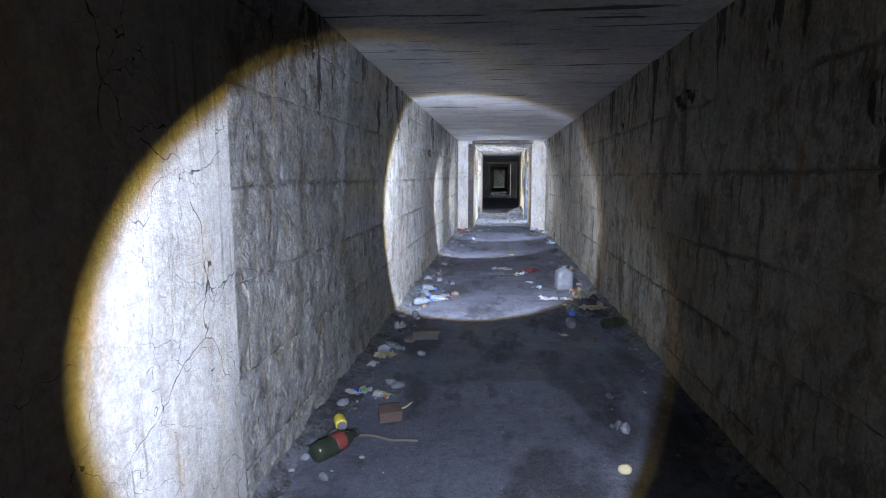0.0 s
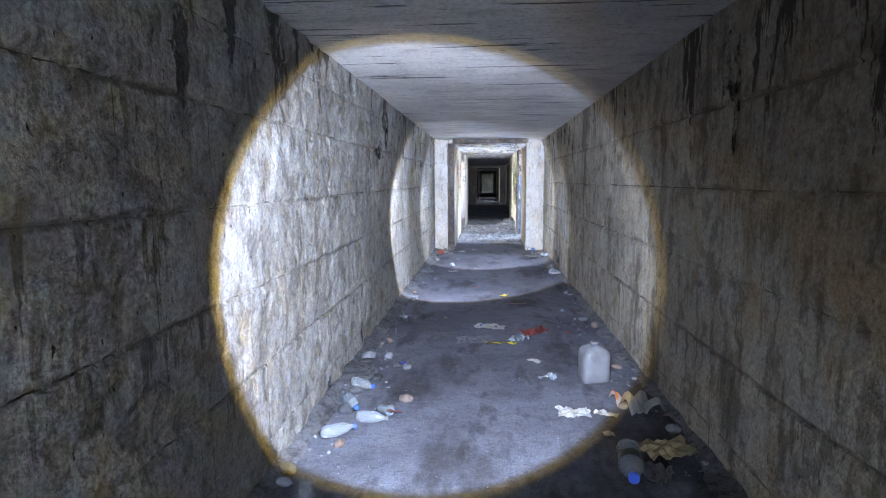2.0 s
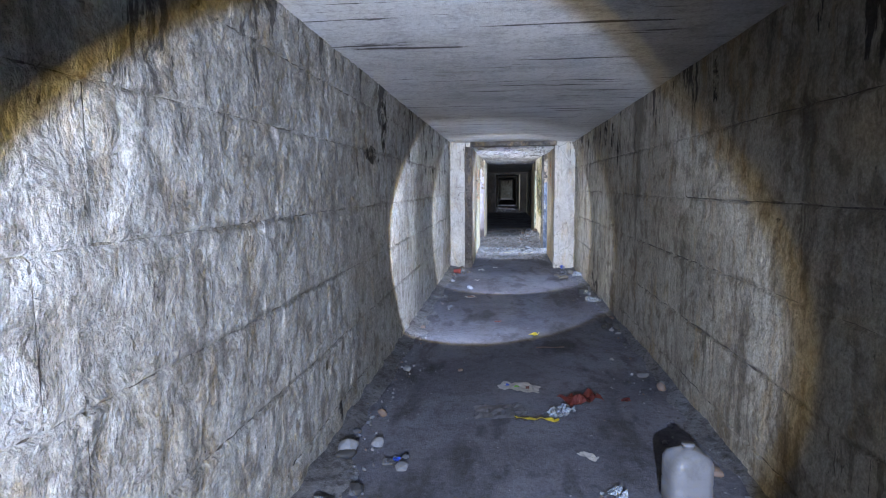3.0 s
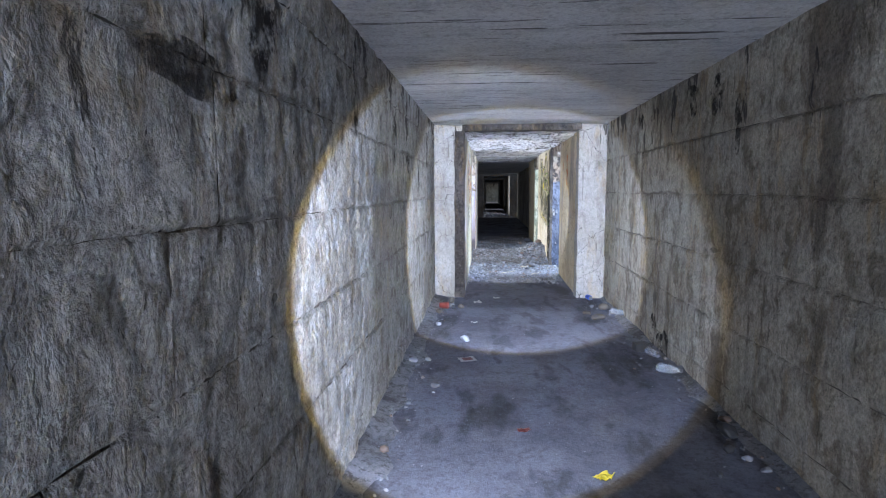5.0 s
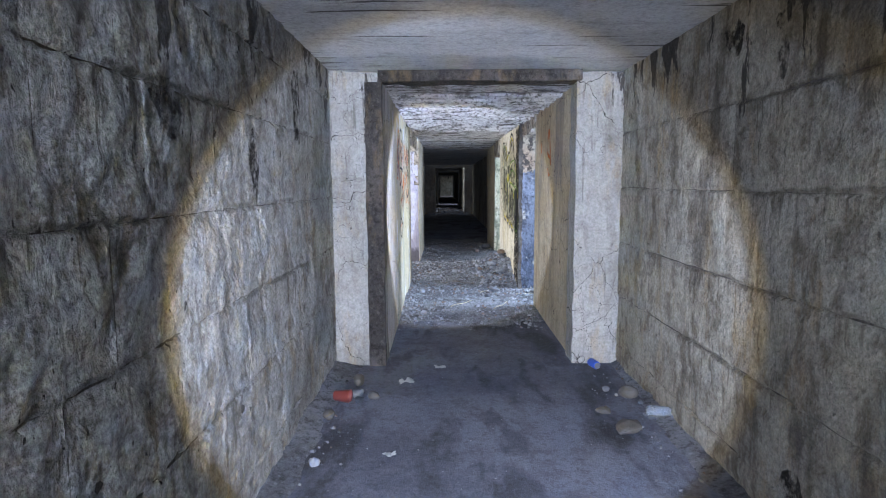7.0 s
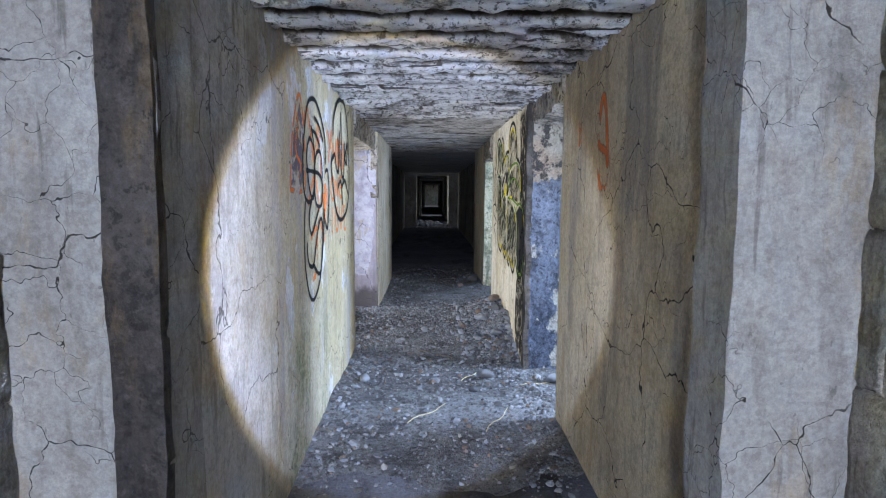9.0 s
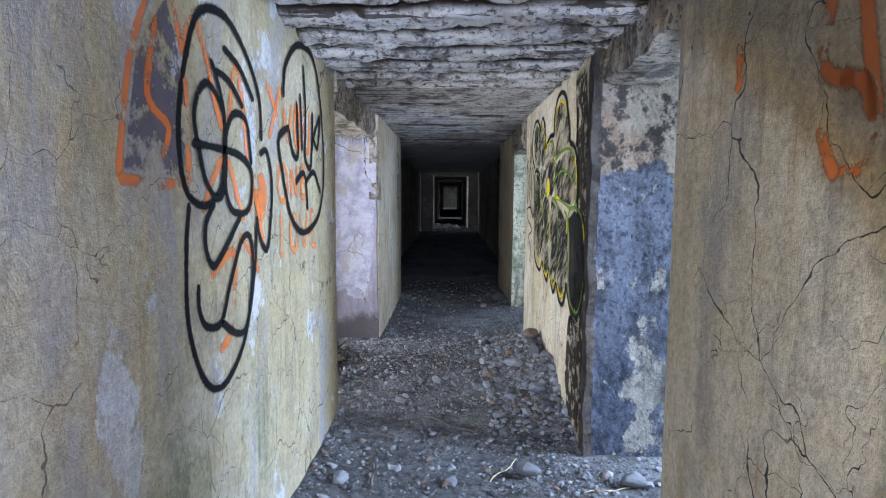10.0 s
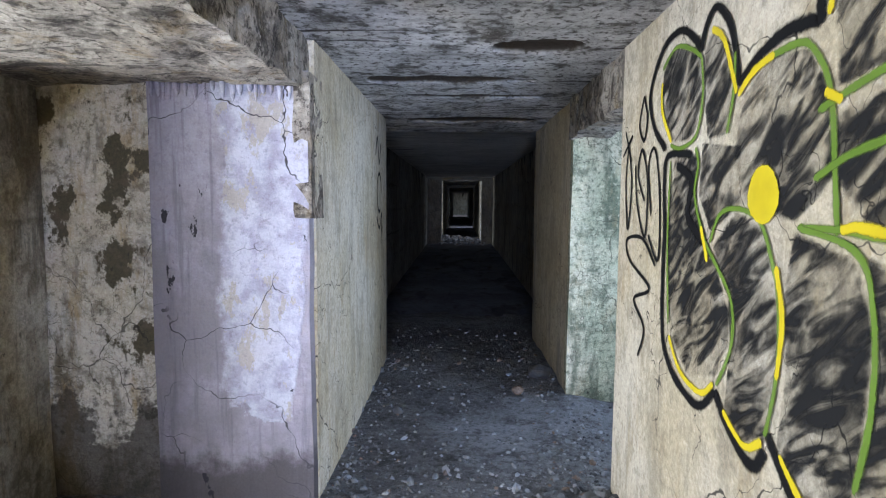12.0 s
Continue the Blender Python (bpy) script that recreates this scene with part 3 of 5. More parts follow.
# ---- rubble floor at the junction ----
def mound(x, y):
    """The height of dirt and rubble over the floor."""
    h = 0.10 * math.exp(-((y - 20.1) / 0.95) ** 2) * (1.0 if x > -0.9 else 1.25)
    h += 0.20 * math.exp(-((x - 0.78) / 0.33) ** 2 - ((y - 19.9) / 0.75) ** 2)
    h += 0.05 * math.exp(-((x + 0.8) / 0.3) ** 2 - ((y - 17.8) / 0.9) ** 2)
    h += 0.06 * math.exp(-((x - 0.75) / 0.3) ** 2 - ((y - 23.0) / 1.2) ** 2)
    h *= 1 + 0.5 * noise.noise(Vector((x * 3, y * 3, 0)))
    fade = max(0.0, min(1.0, (y - 16.3) / 0.8, (26.5 - y) / 1.0))
    return fade * (h + 0.014 + 0.012 * noise.noise(Vector((x * 7, y * 7, 2)))) - 0.012 * (1 - fade)


def earth():
    bm = bmesh.new()
    nx, ny = 80, 170
    rows = [[bm.verts.new((-2.3 + 5.7 * i / nx, 16.2 + 10.4 * j / ny, mound(-2.3 + 5.7 * i / nx, 16.2 + 10.4 * j / ny))) for i in range(nx + 1)] for j in range(ny + 1)]
    for a, b in zip(rows, rows[1:]):
        for k in range(nx):
            bm.faces.new((a[k], a[k + 1], b[k + 1], b[k]))
    tagged(obj("ground_earth", bm, M_EARTH, smooth=True), "dark earth and dust heaped over the floor", "earth", "", "structure")


earth()


def pebble(seed, flat=0.6):
    """Vertices and faces of one angular stone about one unit across."""
    rng = random.Random(seed)
    bm = bmesh.new()
    bmesh.ops.create_icosphere(bm, subdivisions=1, radius=0.5)
    stretch = Vector((1, rng.uniform(0.55, 0.95), rng.uniform(0.4, 0.75) * flat / 0.6))
    for v in bm.verts:
        v.co = Vector([a * b for a, b in zip(v.co, stretch)]) * rng.uniform(0.6, 1.25)
    verts = [v.co.copy() for v in bm.verts]
    faces = [[v.index for v in f.verts] for f in bm.faces]
    bm.free()
    return verts, faces


KINDS = [pebble(k) for k in range(14)]


def scatter(name, label, places):
    """Many stones joined into one heap: places are x, y, z, size."""
    rng = random.Random(len(places))
    verts, faces = [], []
    for x, y, z, size in places:
        vs, fs = KINDS[rng.randrange(len(KINDS))]
        m = Matrix.Translation((x, y, z)) @ Euler((rng.uniform(-0.5, 0.5), rng.uniform(-0.5, 0.5), rng.uniform(0, 6.3))).to_matrix().to_4x4()
        base = len(verts)
        verts += [m @ (v * size) for v in vs]
        faces += [[base + k for k in f] for f in fs]
    me = bpy.data.meshes.new(name)
    me.from_pydata(verts, [], faces)
    me.materials.append(M_STONE)
    return tagged(new(name, me), label, "rubble", "", "stuff")


def junction_rubble():
    rng = random.Random(5)
    out = []
    while len(out) < 15000:
        x, y = rng.uniform(-2.0, 2.6), rng.uniform(16.4, 25.0)
        if not (-0.74 < x < 0.78 or (x < 0 and 19.35 < y < 20.98) or (x > 0 and (17.6 < y < 18.5 or 21.25 < y < 22.5))):
            continue
        dense = 0.25 + 0.9 * math.exp(-((y - 19.9) / 1.1) ** 2) + 0.7 * math.exp(-((abs(x) - 0.75) / 0.2) ** 2) * (y < 24)
        dense += 0.9 * math.exp(-((x - 0.75) / 0.35) ** 2 - ((y - 20) / 1.0) ** 2)
        dense += 0.25 if 16.6 < y < 18.9 else 0.0
        dense *= 0.5 if y > 22 else 1.0
        if rng.random() > dense * 0.6:
            continue
        big = 1.7 if x > 0.25 and 18.8 < y < 21.2 else 1.0
        size = big * min(0.10, 0.008 + rng.expovariate(1 / 0.011))
        out.append((x, y, mound(x, y) + size * 0.12, size))
    return out


scatter("rubble", "grey broken stones and grit over the junction floor", junction_rubble())
rng = random.Random(8)
edge = []
for k in range(1500):
    y = rng.uniform(0.5, 16.6)
    side = -1 if rng.random() < 0.62 else 1
    x = side * (1.13 - abs(rng.gauss(0, 0.16)))
    size = min(0.055, 0.008 + rng.expovariate(1 / 0.009))
    edge.append((x, y, 0.004 + size * 0.1, size))
for k in range(900):
    size = rng.uniform(0.005, 0.014)
    edge.append((rng.uniform(-1.0, 1.0), rng.uniform(1.0, 17.0), 0.004, size))
scatter("wall_foot_grit", "small stones and crumbs along the wall foot", edge)
far = []
for k in range(420):
    x, y = rng.uniform(-0.8, 0.9), rng.gauss(39.0, 0.45)
    size = rng.uniform(0.04, 0.16)
    far.append((x, y, 0.02 + 0.22 * math.exp(-((y - 39.0) / 0.4) ** 2) * (1.1 - 0.5 * x) * rng.random(), size))
scatter("far_rubble", "pale rubble heaped across a far doorway", far)


def stone(x, y, size, seed, flat=0.6, material=None, name="stone", label="rounded grey stone lying by the wall"):
    vs, fs = pebble(seed + 40, flat)
    me = bpy.data.meshes.new(name)
    me.from_pydata([v * size for v in vs], [], fs)
    me.materials.append(material or M_STONE)
    ob = new(name, me)
    low = min((v * size).z for v in vs)
    ob.matrix_world = pose(x, y, -low - 0.006 + (mound(x, y) if y > 16.4 else 0.0), 0, 0, seed * 47)
    bv = ob.modifiers.new("worn", "BEVEL")
    bv.width, bv.segments = size * 0.08, 2
    return tagged(ob, label, "stone", "stones on the floor")


rng = random.Random(21)
for k in range(46):
    stone(-1.10 + abs(rng.gauss(0.05, 0.22)), rng.uniform(2.6, 8.2) if k < 34 else rng.uniform(9, 15.2), rng.uniform(0.05, 0.14), k)
for k in range(16):
    stone(1.08 - abs(rng.gauss(0.0, 0.16)), rng.uniform(5, 15.2), rng.uniform(0.06, 0.14), k + 50)
for k, (x, y, s_) in enumerate(((0.42, 18.3, 0.17), (0.30, 18.0, 0.10), (-0.55, 18.2, 0.12), (0.62, 19.3, 0.22), (0.5, 19.7, 0.17), (0.68, 20.1, 0.2), (0.58, 20.6, 0.16), (-0.1, 19.6, 0.11),
                              (0.15, 19.75, 0.09), (0.66, 23.0, 0.24), (0.45, 22.7, 0.15), (-0.45, 22.3, 0.12), (0.95, 18.2, 0.16), (1.1, 18.0, 0.13))):
    stone(x, y, s_, k + 80, 0.6, None, "stone", "angular broken stone on the rubble")


# ---- dirt along the wall foot ----
def dirt(side, y0, y1, wide, high):
    bm = bmesh.new()
    n, m_ = round((y1 - y0) / 0.07), 6
    rows = []
    for j in range(n + 1):
        y = y0 + (y1 - y0) * j / n
        w = wide * (0.7 + 0.7 * noise.noise(Vector((side, y * 0.9, 2))) + 0.25 * noise.noise(Vector((side, y * 4, 5))))
        row = []
        for i in range(m_ + 1):
            u = i / m_
            h = high * (1 - u) ** 1.4 * (0.8 + 0.8 * noise.noise(Vector((u * 3, y * 3, side)))) + 0.012 * (1 - u) * noise.noise(Vector((u * 9, y * 11, 4))) - 0.012 * u
            row.append(bm.verts.new((side * (1.17 - u * max(0.06, w)), y, h)))
        rows.append(row)
    for a, b in zip(rows, rows[1:]):
        for k in range(m_):
            bm.faces.new((a[k], a[k + 1], b[k + 1], b[k]) if side < 0 else (a[k], b[k], b[k + 1], a[k + 1]))
    tagged(obj("ground_dirt", bm, M_EARTH, smooth=True), "dark dirt swept along the wall foot", "dirt", "", "structure")


dirt(-1, 1.9, 15.3, 0.34, 0.055)
dirt(1, -1.0, 15.3, 0.24, 0.04)


# ---- small things ----
def thing(name, label, category, at, group="", rz=0, rx=0, ry=0):
    e = new(name)
    e.matrix_world = pose(*at, rx, ry, rz)
    return tagged(e, label, category, group)


def lathe(profile, n=20):
    """A turned body round z from (radius, height) steps."""
    bm = bmesh.new()
    rings = []
    for r, z in profile:
        rings.append([bm.verts.new((r * math.cos(a * 2 * math.pi / n), r * math.sin(a * 2 * math.pi / n), z)) for a in range(n)])
    for a, b in zip(rings, rings[1:]):
        for k in range(n):
            bm.faces.new((a[k], a[(k + 1) % n], b[(k + 1) % n], b[k]))
    bm.faces.new(rings[0][::-1])
    bm.faces.new(rings[-1])
    return bm


def bottle(at, rz, radius, length, body, cap, label, band=None, dent=0.06, name="bottle", lying=True):
    e = thing(name, label, "bottle", (at[0], at[1], (radius * 0.93 + (0.02 if abs(at[0]) > 0.9 else 0.0) if lying else 0.0)), "plastic bottles", rz, 90 if lying else 0)
    r, L = radius, length
    bm = lathe([(r * 0.6, 0), (r * 0.92, 0.012), (r, 0.035), (r, L * 0.3), (r * 0.93, L * 0.34), (r, L * 0.38), (r, L * 0.62), (r * 0.8, L * 0.74), (r * 0.42, L * 0.86), (r * 0.36, L * 0.94)])
    for v in bm.verts:
        v.co += noise.noise_vector(v.co * 14 + Vector(at + (0,))) * radius * dent * 2
    part("body", bm, body, e, "", True)
    part("cap", lathe([(r * 0.42, L * 0.925), (r * 0.44, L * 0.93), (r * 0.44, L * 0.985), (r * 0.40, L)], 16), cap, e, "screw cap")
    if band:
        part("label_band", lathe([(r * 1.02, L * 0.39), (r * 1.03, L * 0.40), (r * 1.03, L * 0.60), (r * 1.02, L * 0.61)]), band, e, "printed label band", True)
    return e


def can(at, rz, body, label):
    e = thing("drink_can", label, "can", (at[0], at[1], 0.032), "", rz, 90)
    part("body", lathe([(0.024, 0), (0.031, 0.008), (0.033, 0.014), (0.033, 0.098), (0.031, 0.104)]), body, e, "", True)
    part("lid", lathe([(0.027, 0.1035), (0.0275, 0.112), (0.025, 0.1125), (0.024, 0.109)]), M_ALU, e, "bare metal lid")
    part("base", lathe([(0.022, -0.003), (0.026, 0.0), (0.024, 0.002)]), M_WHITE, e, "pale can base")
    return e


def crumple(name, at, w, d, h, material, label, category, seed=0, rz=0, folds=9.0, patches=()):
    """A creased sheet lying on the floor; patches are coloured prints on it."""
    e = thing(name, label, category, (at[0], at[1], at[2] if len(at) > 2 else (0.03 if abs(at[0]) > 0.9 else 0.012 if abs(at[0]) > 0.8 else 0.004)), "", rz)
    rng_ = random.Random(seed)
    n = 12

    def height(u, v):
        q = Vector((u * folds * w * 2, v * folds * d * 2, seed * 3.1))
        return h * (0.1 + abs(noise.noise(q)) * 1.4 + 0.5 * abs(noise.noise(q * 2.3)))

    def sheet(u0, u1, v0, v1, lift):
        bm = bmesh.new()
        rows = []
        for i in range(n + 1):
            row = []
            for j in range(n + 1):
                u, v = u0 + (u1 - u0) * i / n, v0 + (v1 - v0) * j / n
                ragged = 1 + 0.22 * noise.noise(Vector((u * 4, v * 4, seed)))
                row.append(bm.verts.new((u * w * ragged, v * d * ragged, height(u, v) + lift)))
            rows.append(row)
        for a, b in zip(rows, rows[1:]):
            for k in range(n):
                bm.faces.new((a[k], b[k], b[k + 1], a[k + 1]))
        bmesh.ops.solidify(bm, geom=bm.faces[:], thickness=0.0015)
        return bm

    part("sheet", sheet(-0.5, 0.5, -0.5, 0.5, 0.0), material, e, "", False)
    for u0, u1, v0, v1, mat_ in patches:
        part("print", sheet(u0, u1, v0, v1, 0.003), mat_, e, "coloured print")
    return e


def jug(at, rz):
    e = thing("plastic_jug", "cloudy white five litre plastic jug, standing", "jug", (at[0], at[1], 0), "", rz)
    bm = bmesh.new()
    levels = ((0.0, 0.80, 0.0), (0.0, 1.0, 0.02), (0.0, 1.0, 0.10), (0, 0.96, 0.115), (0, 1.0, 0.13), (0.0, 1.0, 0.215), (0.0, 0.84, 0.25), (0.0, 0.45, 0.272), (0.0, 0.26, 0.28))
    rings = []
    for _, k, z in levels:
        ring = []
        for a in range(24):
            t = a * math.pi / 12
            c, s_ = math.cos(t), math.sin(t)
            f = 0.105 / (abs(c) ** 5 + abs(s_) ** 5) ** 0.2
            ring.append(bm.verts.new((c * f * k, s_ * f * k * 0.8, z + 0.004 * math.sin(3 * t))))
        rings.append(ring)
    for a, b in zip(rings, rings[1:]):
        for k in range(24):
            bm.faces.new((a[k], a[(k + 1) % 24], b[(k + 1) % 24], b[k]))
    bm.faces.new(rings[0][::-1])
    bm.faces.new(rings[-1])
    part("body", bm, M_WHITE, e, "", True)
    part("neck", lathe([(0.028, 0.278), (0.028, 0.292), (0.031, 0.293), (0.031, 0.30)], 16), M_WHITE, e, "open neck", True)
    return e


def tube(points, radius, sides=6):
    """A bent round rod through the points."""
    bm = bmesh.new()
    rings = []
    for k, p in enumerate(points):
        p = Vector(p)
        d = (Vector(points[min(k + 1, len(points) - 1)]) - Vector(points[max(k - 1, 0)])).normalized()
        a = d.orthogonal().normalized()
        b = d.cross(a)
        r = radius * (1 - 0.3 * k / len(points))
        rings.append([bm.verts.new(p + (a * math.cos(2 * math.pi * q / sides) + b * math.sin(2 * math.pi * q / sides)) * r) for q in range(sides)])
    for a, b in zip(rings, rings[1:]):
        for k in range(sides):
            bm.faces.new((a[k], a[(k + 1) % sides], b[(k + 1) % sides], b[k]))
    bm.faces.new(rings[0][::-1])
    bm.faces.new(rings[-1])
    return bm


def stick(x, y, length, rz, radius, material, label, name="stick"):
    z = (mound(x, y) if y > 16.4 else 0) + radius + 0.004
    pts = [(length * (k / 6 - 0.5), 0.03 * length * math.sin(k * 1.3), 0.02 * length * abs(math.sin(k * 0.9))) for k in range(7)]
    ob = obj(name, tube(pts, radius), material, smooth=True)
    ob.matrix_world = pose(x, y, z, 0, 0, rz)
    return tagged(ob, label, "stick", "sticks and straws")


def brick(x, y, rz, size, material, label, tilt=0):
    bm = uneven_box((-size[0] / 2, -size[1] / 2, 0), (size[0] / 2, size[1] / 2, size[2]), 0.04, 0.006, 9)
    ob = obj("brick", bm, material)
    ob.matrix_world = pose(x, y, (mound(x, y) if y > 16.4 else 0.0) - 0.004, tilt, 0, rz)
    return tagged(ob, label, "brick", "loose bricks")


# left foot of the wall near the start
can((-1.0, 3.22), 25, M_YELLOWP, "crushed yellow drink can with a white base")
crumple("drink_carton", (-0.98, 3.62), 0.17, 0.09, 0.03, M_PAPER, "flattened white juice carton with colour print", "carton", 3, 12, 9, ((-0.2, 0.1, -0.3, 0.1, M_BLUEP), (0.12, 0.34, -0.25, 0.15, M_GREENP), (-0.5, 0.2, 0.3, 0.45, M_RED)))
crumple("snack_wrapper", (-0.82, 3.60), 0.12, 0.09, 0.03, M_PAPER, "white and green snack wrapper on the floor", "wrapper", 4, -25, 9, ((-0.5, 0.45, 0.15, 0.5, M_GREENP), (0.1, 0.35, -0.3, 0.0, M_ORANGEP)))
bottle((-0.98, 2.72), 150, 0.05, 0.3, M_OLIVE, M_DARKP, "dark dusty bottle with a red label", M_RED)
brick(-0.72, 3.32, 20, (0.13, 0.10, 0.07), M_BROWN, "broken brown brick on the floor", 8)
stick(-0.68, 3.02, 0.34, -8, 0.011, M_CARD, "dry branch on the floor")
stick(-0.66, 3.45, 0.2, 60, 0.007, M_STRAW, "dry twig on the floor")
crumple("paper_scrap", (-0.95, 4.35), 0.16, 0.12, 0.04, M_STRAW, "crumpled yellow paper scrap", "paper", 6, 30)
crumple("paper_scrap", (-1.0, 4.15), 0.09, 0.07, 0.03, M_PAPER, "torn white paper scrap", "paper", 7, 70)
bottle((-1.02, 4.6), 70, 0.032, 0.2, M_CLEAR, M_WHITE, "crushed clear plastic bottle")
brick(-0.72, 5.0, 10, (0.22, 0.13, 0.08), M_CARD, "dusty dark brick half on the floor")
crumple("paper_scrap", (-0.98, 5.2), 0.10, 0.13, 0.05, M_PAPER, "crumpled white paper by the wall", "paper", 8, 10)
for k, (x, y, rz) in enumerate(((-0.98, 6.75, 30), (-0.86, 6.5, 80), (-1.0, 6.2, 120), (-0.92, 5.7, 15), (-1.02, 7.05, 60))):
    bottle((x, y), rz, 0.036, 0.21, M_CLEAR, M_WHITE if k % 2 else M_BLUEP, "crushed clear plastic bottle, dusty", None, 0.14)
e = thing("plastic_cup", "clear plastic cup with a red straw, lying", "cup", (-0.74, 6.62, 0.036), "", 60, 90)
part("cup", lathe([(0.024, 0), (0.027, 0.004), (0.037, 0.09), (0.040, 0.094), (0.034, 0.088), (0.024, 0.006)]), M_CLEAR, e, "", True)
part("straw", tube([(0.0, 0.0, 0.02), (0.01, 0.0, 0.10), (0.015, 0.01, 0.18)], 0.004), M_RED, e, "red drinking straw")
for x, y, s_ in ((-1.02, 7.58, 0.15), (-0.86, 7.25, 0.13), (-0.66, 6.62, 0.07), (1.0, 10.9, 0.16), (0.93, 10.7, 0.1)):
    stone(x, y, s_, int(s_ * 900), 0.7, M_DARKP, "charred_lump", "dark charred lump by the wall")
crumple("plastic_piece", (-0.72, 7.55), 0.14, 0.05, 0.06, M_WHITE, "twisted white and blue plastic piece", "plastic", 9, 40, 9, ((-0.1, 0.2, -0.3, 0.3, M_BLUEP),))
# right foot of the wall
jug((0.74, 7.3), 12)
bottle((0.70, 6.12), -8, 0.062, 0.33, M_CLEAR, M_BLUEP, "large clear plastic bottle with a blue cap", M_OLIVE)
bottle((0.60, 5.42), 178, 0.045, 0.18, M_WHITE, M_WHITE, "small white plastic bottle")
bottle((0.88, 5.45), 120, 0.055, 0.33, M_OLIVE, M_YELLOWP, "dusty green plastic bottle")
crumple("plastic_bag", (0.90, 6.75), 0.22, 0.26, 0.11, M_PAPER, "crumpled white plastic bag with orange print", "bag", 10, 20, 4, ((-0.5, -0.2, 0.0, 0.5, M_ORANGEP),))
crumple("paper_scrap", (0.50, 6.66), 0.2, 0.13, 0.04, M_PAPER, "torn white paper on the floor", "paper", 11, 5)
crumple("paper_scrap", (0.70, 6.66), 0.14, 0.07, 0.03, M_PAPER, "torn white paper on the floor", "paper", 12, -30)
crumple("paper_scrap", (0.66, 6.38), 0.06, 0.05, 0.02, M_PAPER, "torn white paper on the floor", "paper", 13, 0)
crumple("paper_scrap", (0.78, 5.92), 0.16, 0.16, 0.05, M_WHITE, "torn white plastic film on the floor", "plastic", 14, 50)
crumple("cardboard_sheet", (0.92, 6.15), 0.28, 0.2, 0.04, M_STRAW, "torn tan cardboard on the floor", "cardboard", 15, 15)
crumple("paper_scrap", (0.50, 5.18), 0.08, 0.06, 0.02, M_PAPER, "torn white paper on the floor", "paper", 16, 25)
for x, y in ((0.60, 3.3), (0.66, 3.75)):
    crumple("paper_scrap", (x, y), 0.10, 0.06, 0.03, M_WHITE, "torn pale plastic on the floor", "plastic", int(y * 9), 35)
stone(0.52, 2.8, 0.10, 7, 0.7, M_STRAW, "stone", "pale tan stone on the floor")
stone(0.62, 3.25, 0.13, 9, 0.7)
# heap in the middle of the way
crumple("cardboard_tray", (-0.02, 8.78), 0.30, 0.16, 0.03, M_PAPER, "white patterned paper tray on the floor", "tray", 17, -12, 6, ((-0.1, 0.0, -0.2, 0.1, M_GREENP), (0.15, 0.25, -0.1, 0.2, M_RED), (-0.35, -0.28, 0.0, 0.2, M_BLUEP)))
crumple("plastic_bag", (0.40, 8.55), 0.28, 0.16, 0.07, M_RED, "crumpled red plastic bag on the floor", "bag", 18, 25, 5)
crumple("snack_wrapper", (0.08, 8.2), 0.28, 0.07, 0.025, M_CARD, "flat wrapper with a yellow stripe", "wrapper", 19, -4, 9, ((-0.5, 0.5, -0.3, 0.1, M_YELLOWP),))
crumple("plastic_film", (-0.16, 8.32), 0.34, 0.22, 0.02, M_FILM, "grey plastic film on the floor", "plastic", 20, 10)
crumple("plastic_film", (0.24, 8.32), 0.2, 0.12, 0.05, M_CLEAR, "clear crumpled plastic film on the floor", "plastic", 22, 40)
crumple("paper_scrap", (0.34, 7.72), 0.12, 0.05, 0.02, M_PAPER, "torn white paper on the floor", "paper", 23, -40)
crumple("plastic_film", (0.40, 7.3), 0.12, 0.09, 0.04, M_CLEAR, "clear crumpled plastic film on the floor", "plastic", 24, 10)
crumple("paper_scrap", (0.72, 8.6), 0.07, 0.05, 0.02, M_RED, "red paper scrap on the floor", "paper", 25, 10)
stick(0.30, 9.9, 0.26, 5, 0.006, M_BROWN, "brown twig on the floor")
# second half of the tunnel
crumple("playing_card", (-0.60, 12.36), 0.15, 0.13, 0.008, M_PAPER, "white card with a red print on the floor", "card", 26, 20, 3, ((-0.3, 0.3, -0.3, 0.3, M_RED),))
can((0.95, 15.14), 195, M_BLUEP, "blue drink can by the pier")
e = thing("plastic_cup", "dusty red plastic cup lying by the wall", "cup", (-1.02, 14.5, 0.045), "", 80, 90)
part("cup", lathe([(0.03, 0), (0.034, 0.004), (0.046, 0.11), (0.049, 0.114), (0.043, 0.108), (0.03, 0.006)]), M_RED, e, "", True)
for x, y, s_ in ((-0.90, 14.78, 0.20), (-0.76, 14.55, 0.13), (0.84, 14.02, 0.22), (0.99, 14.55, 0.18), (0.76, 14.3, 0.12), (-1.0, 14.2, 0.14)):
    stone(x, y, s_, int(s_ * 700), 0.55, M_CARD, "dark_lump", "dark dusty lump by the wall foot")
bottle((0.93, 12.1), 60, 0.035, 0.2, M_CLEAR, M_WHITE, "crushed clear plastic bottle, dusty", None, 0.14)
bottle((1.0, 12.6), 10, 0.035, 0.2, M_CLEAR, M_WHITE, "crushed clear plastic bottle, dusty", None, 0.14)
bottle((1.0, 14.2), 80, 0.035, 0.2, M_CLEAR, M_WHITE, "crushed clear plastic bottle, dusty", None, 0.14)
brick(0.98, 12.75, 10, (0.12, 0.1, 0.08), M_DARKP, "charred block by the wall")
crumple("snack_wrapper", (0.17, 10.35), 0.10, 0.06, 0.03, M_YELLOWP, "yellow wrapper scrap on the floor", "wrapper", 27, 30)
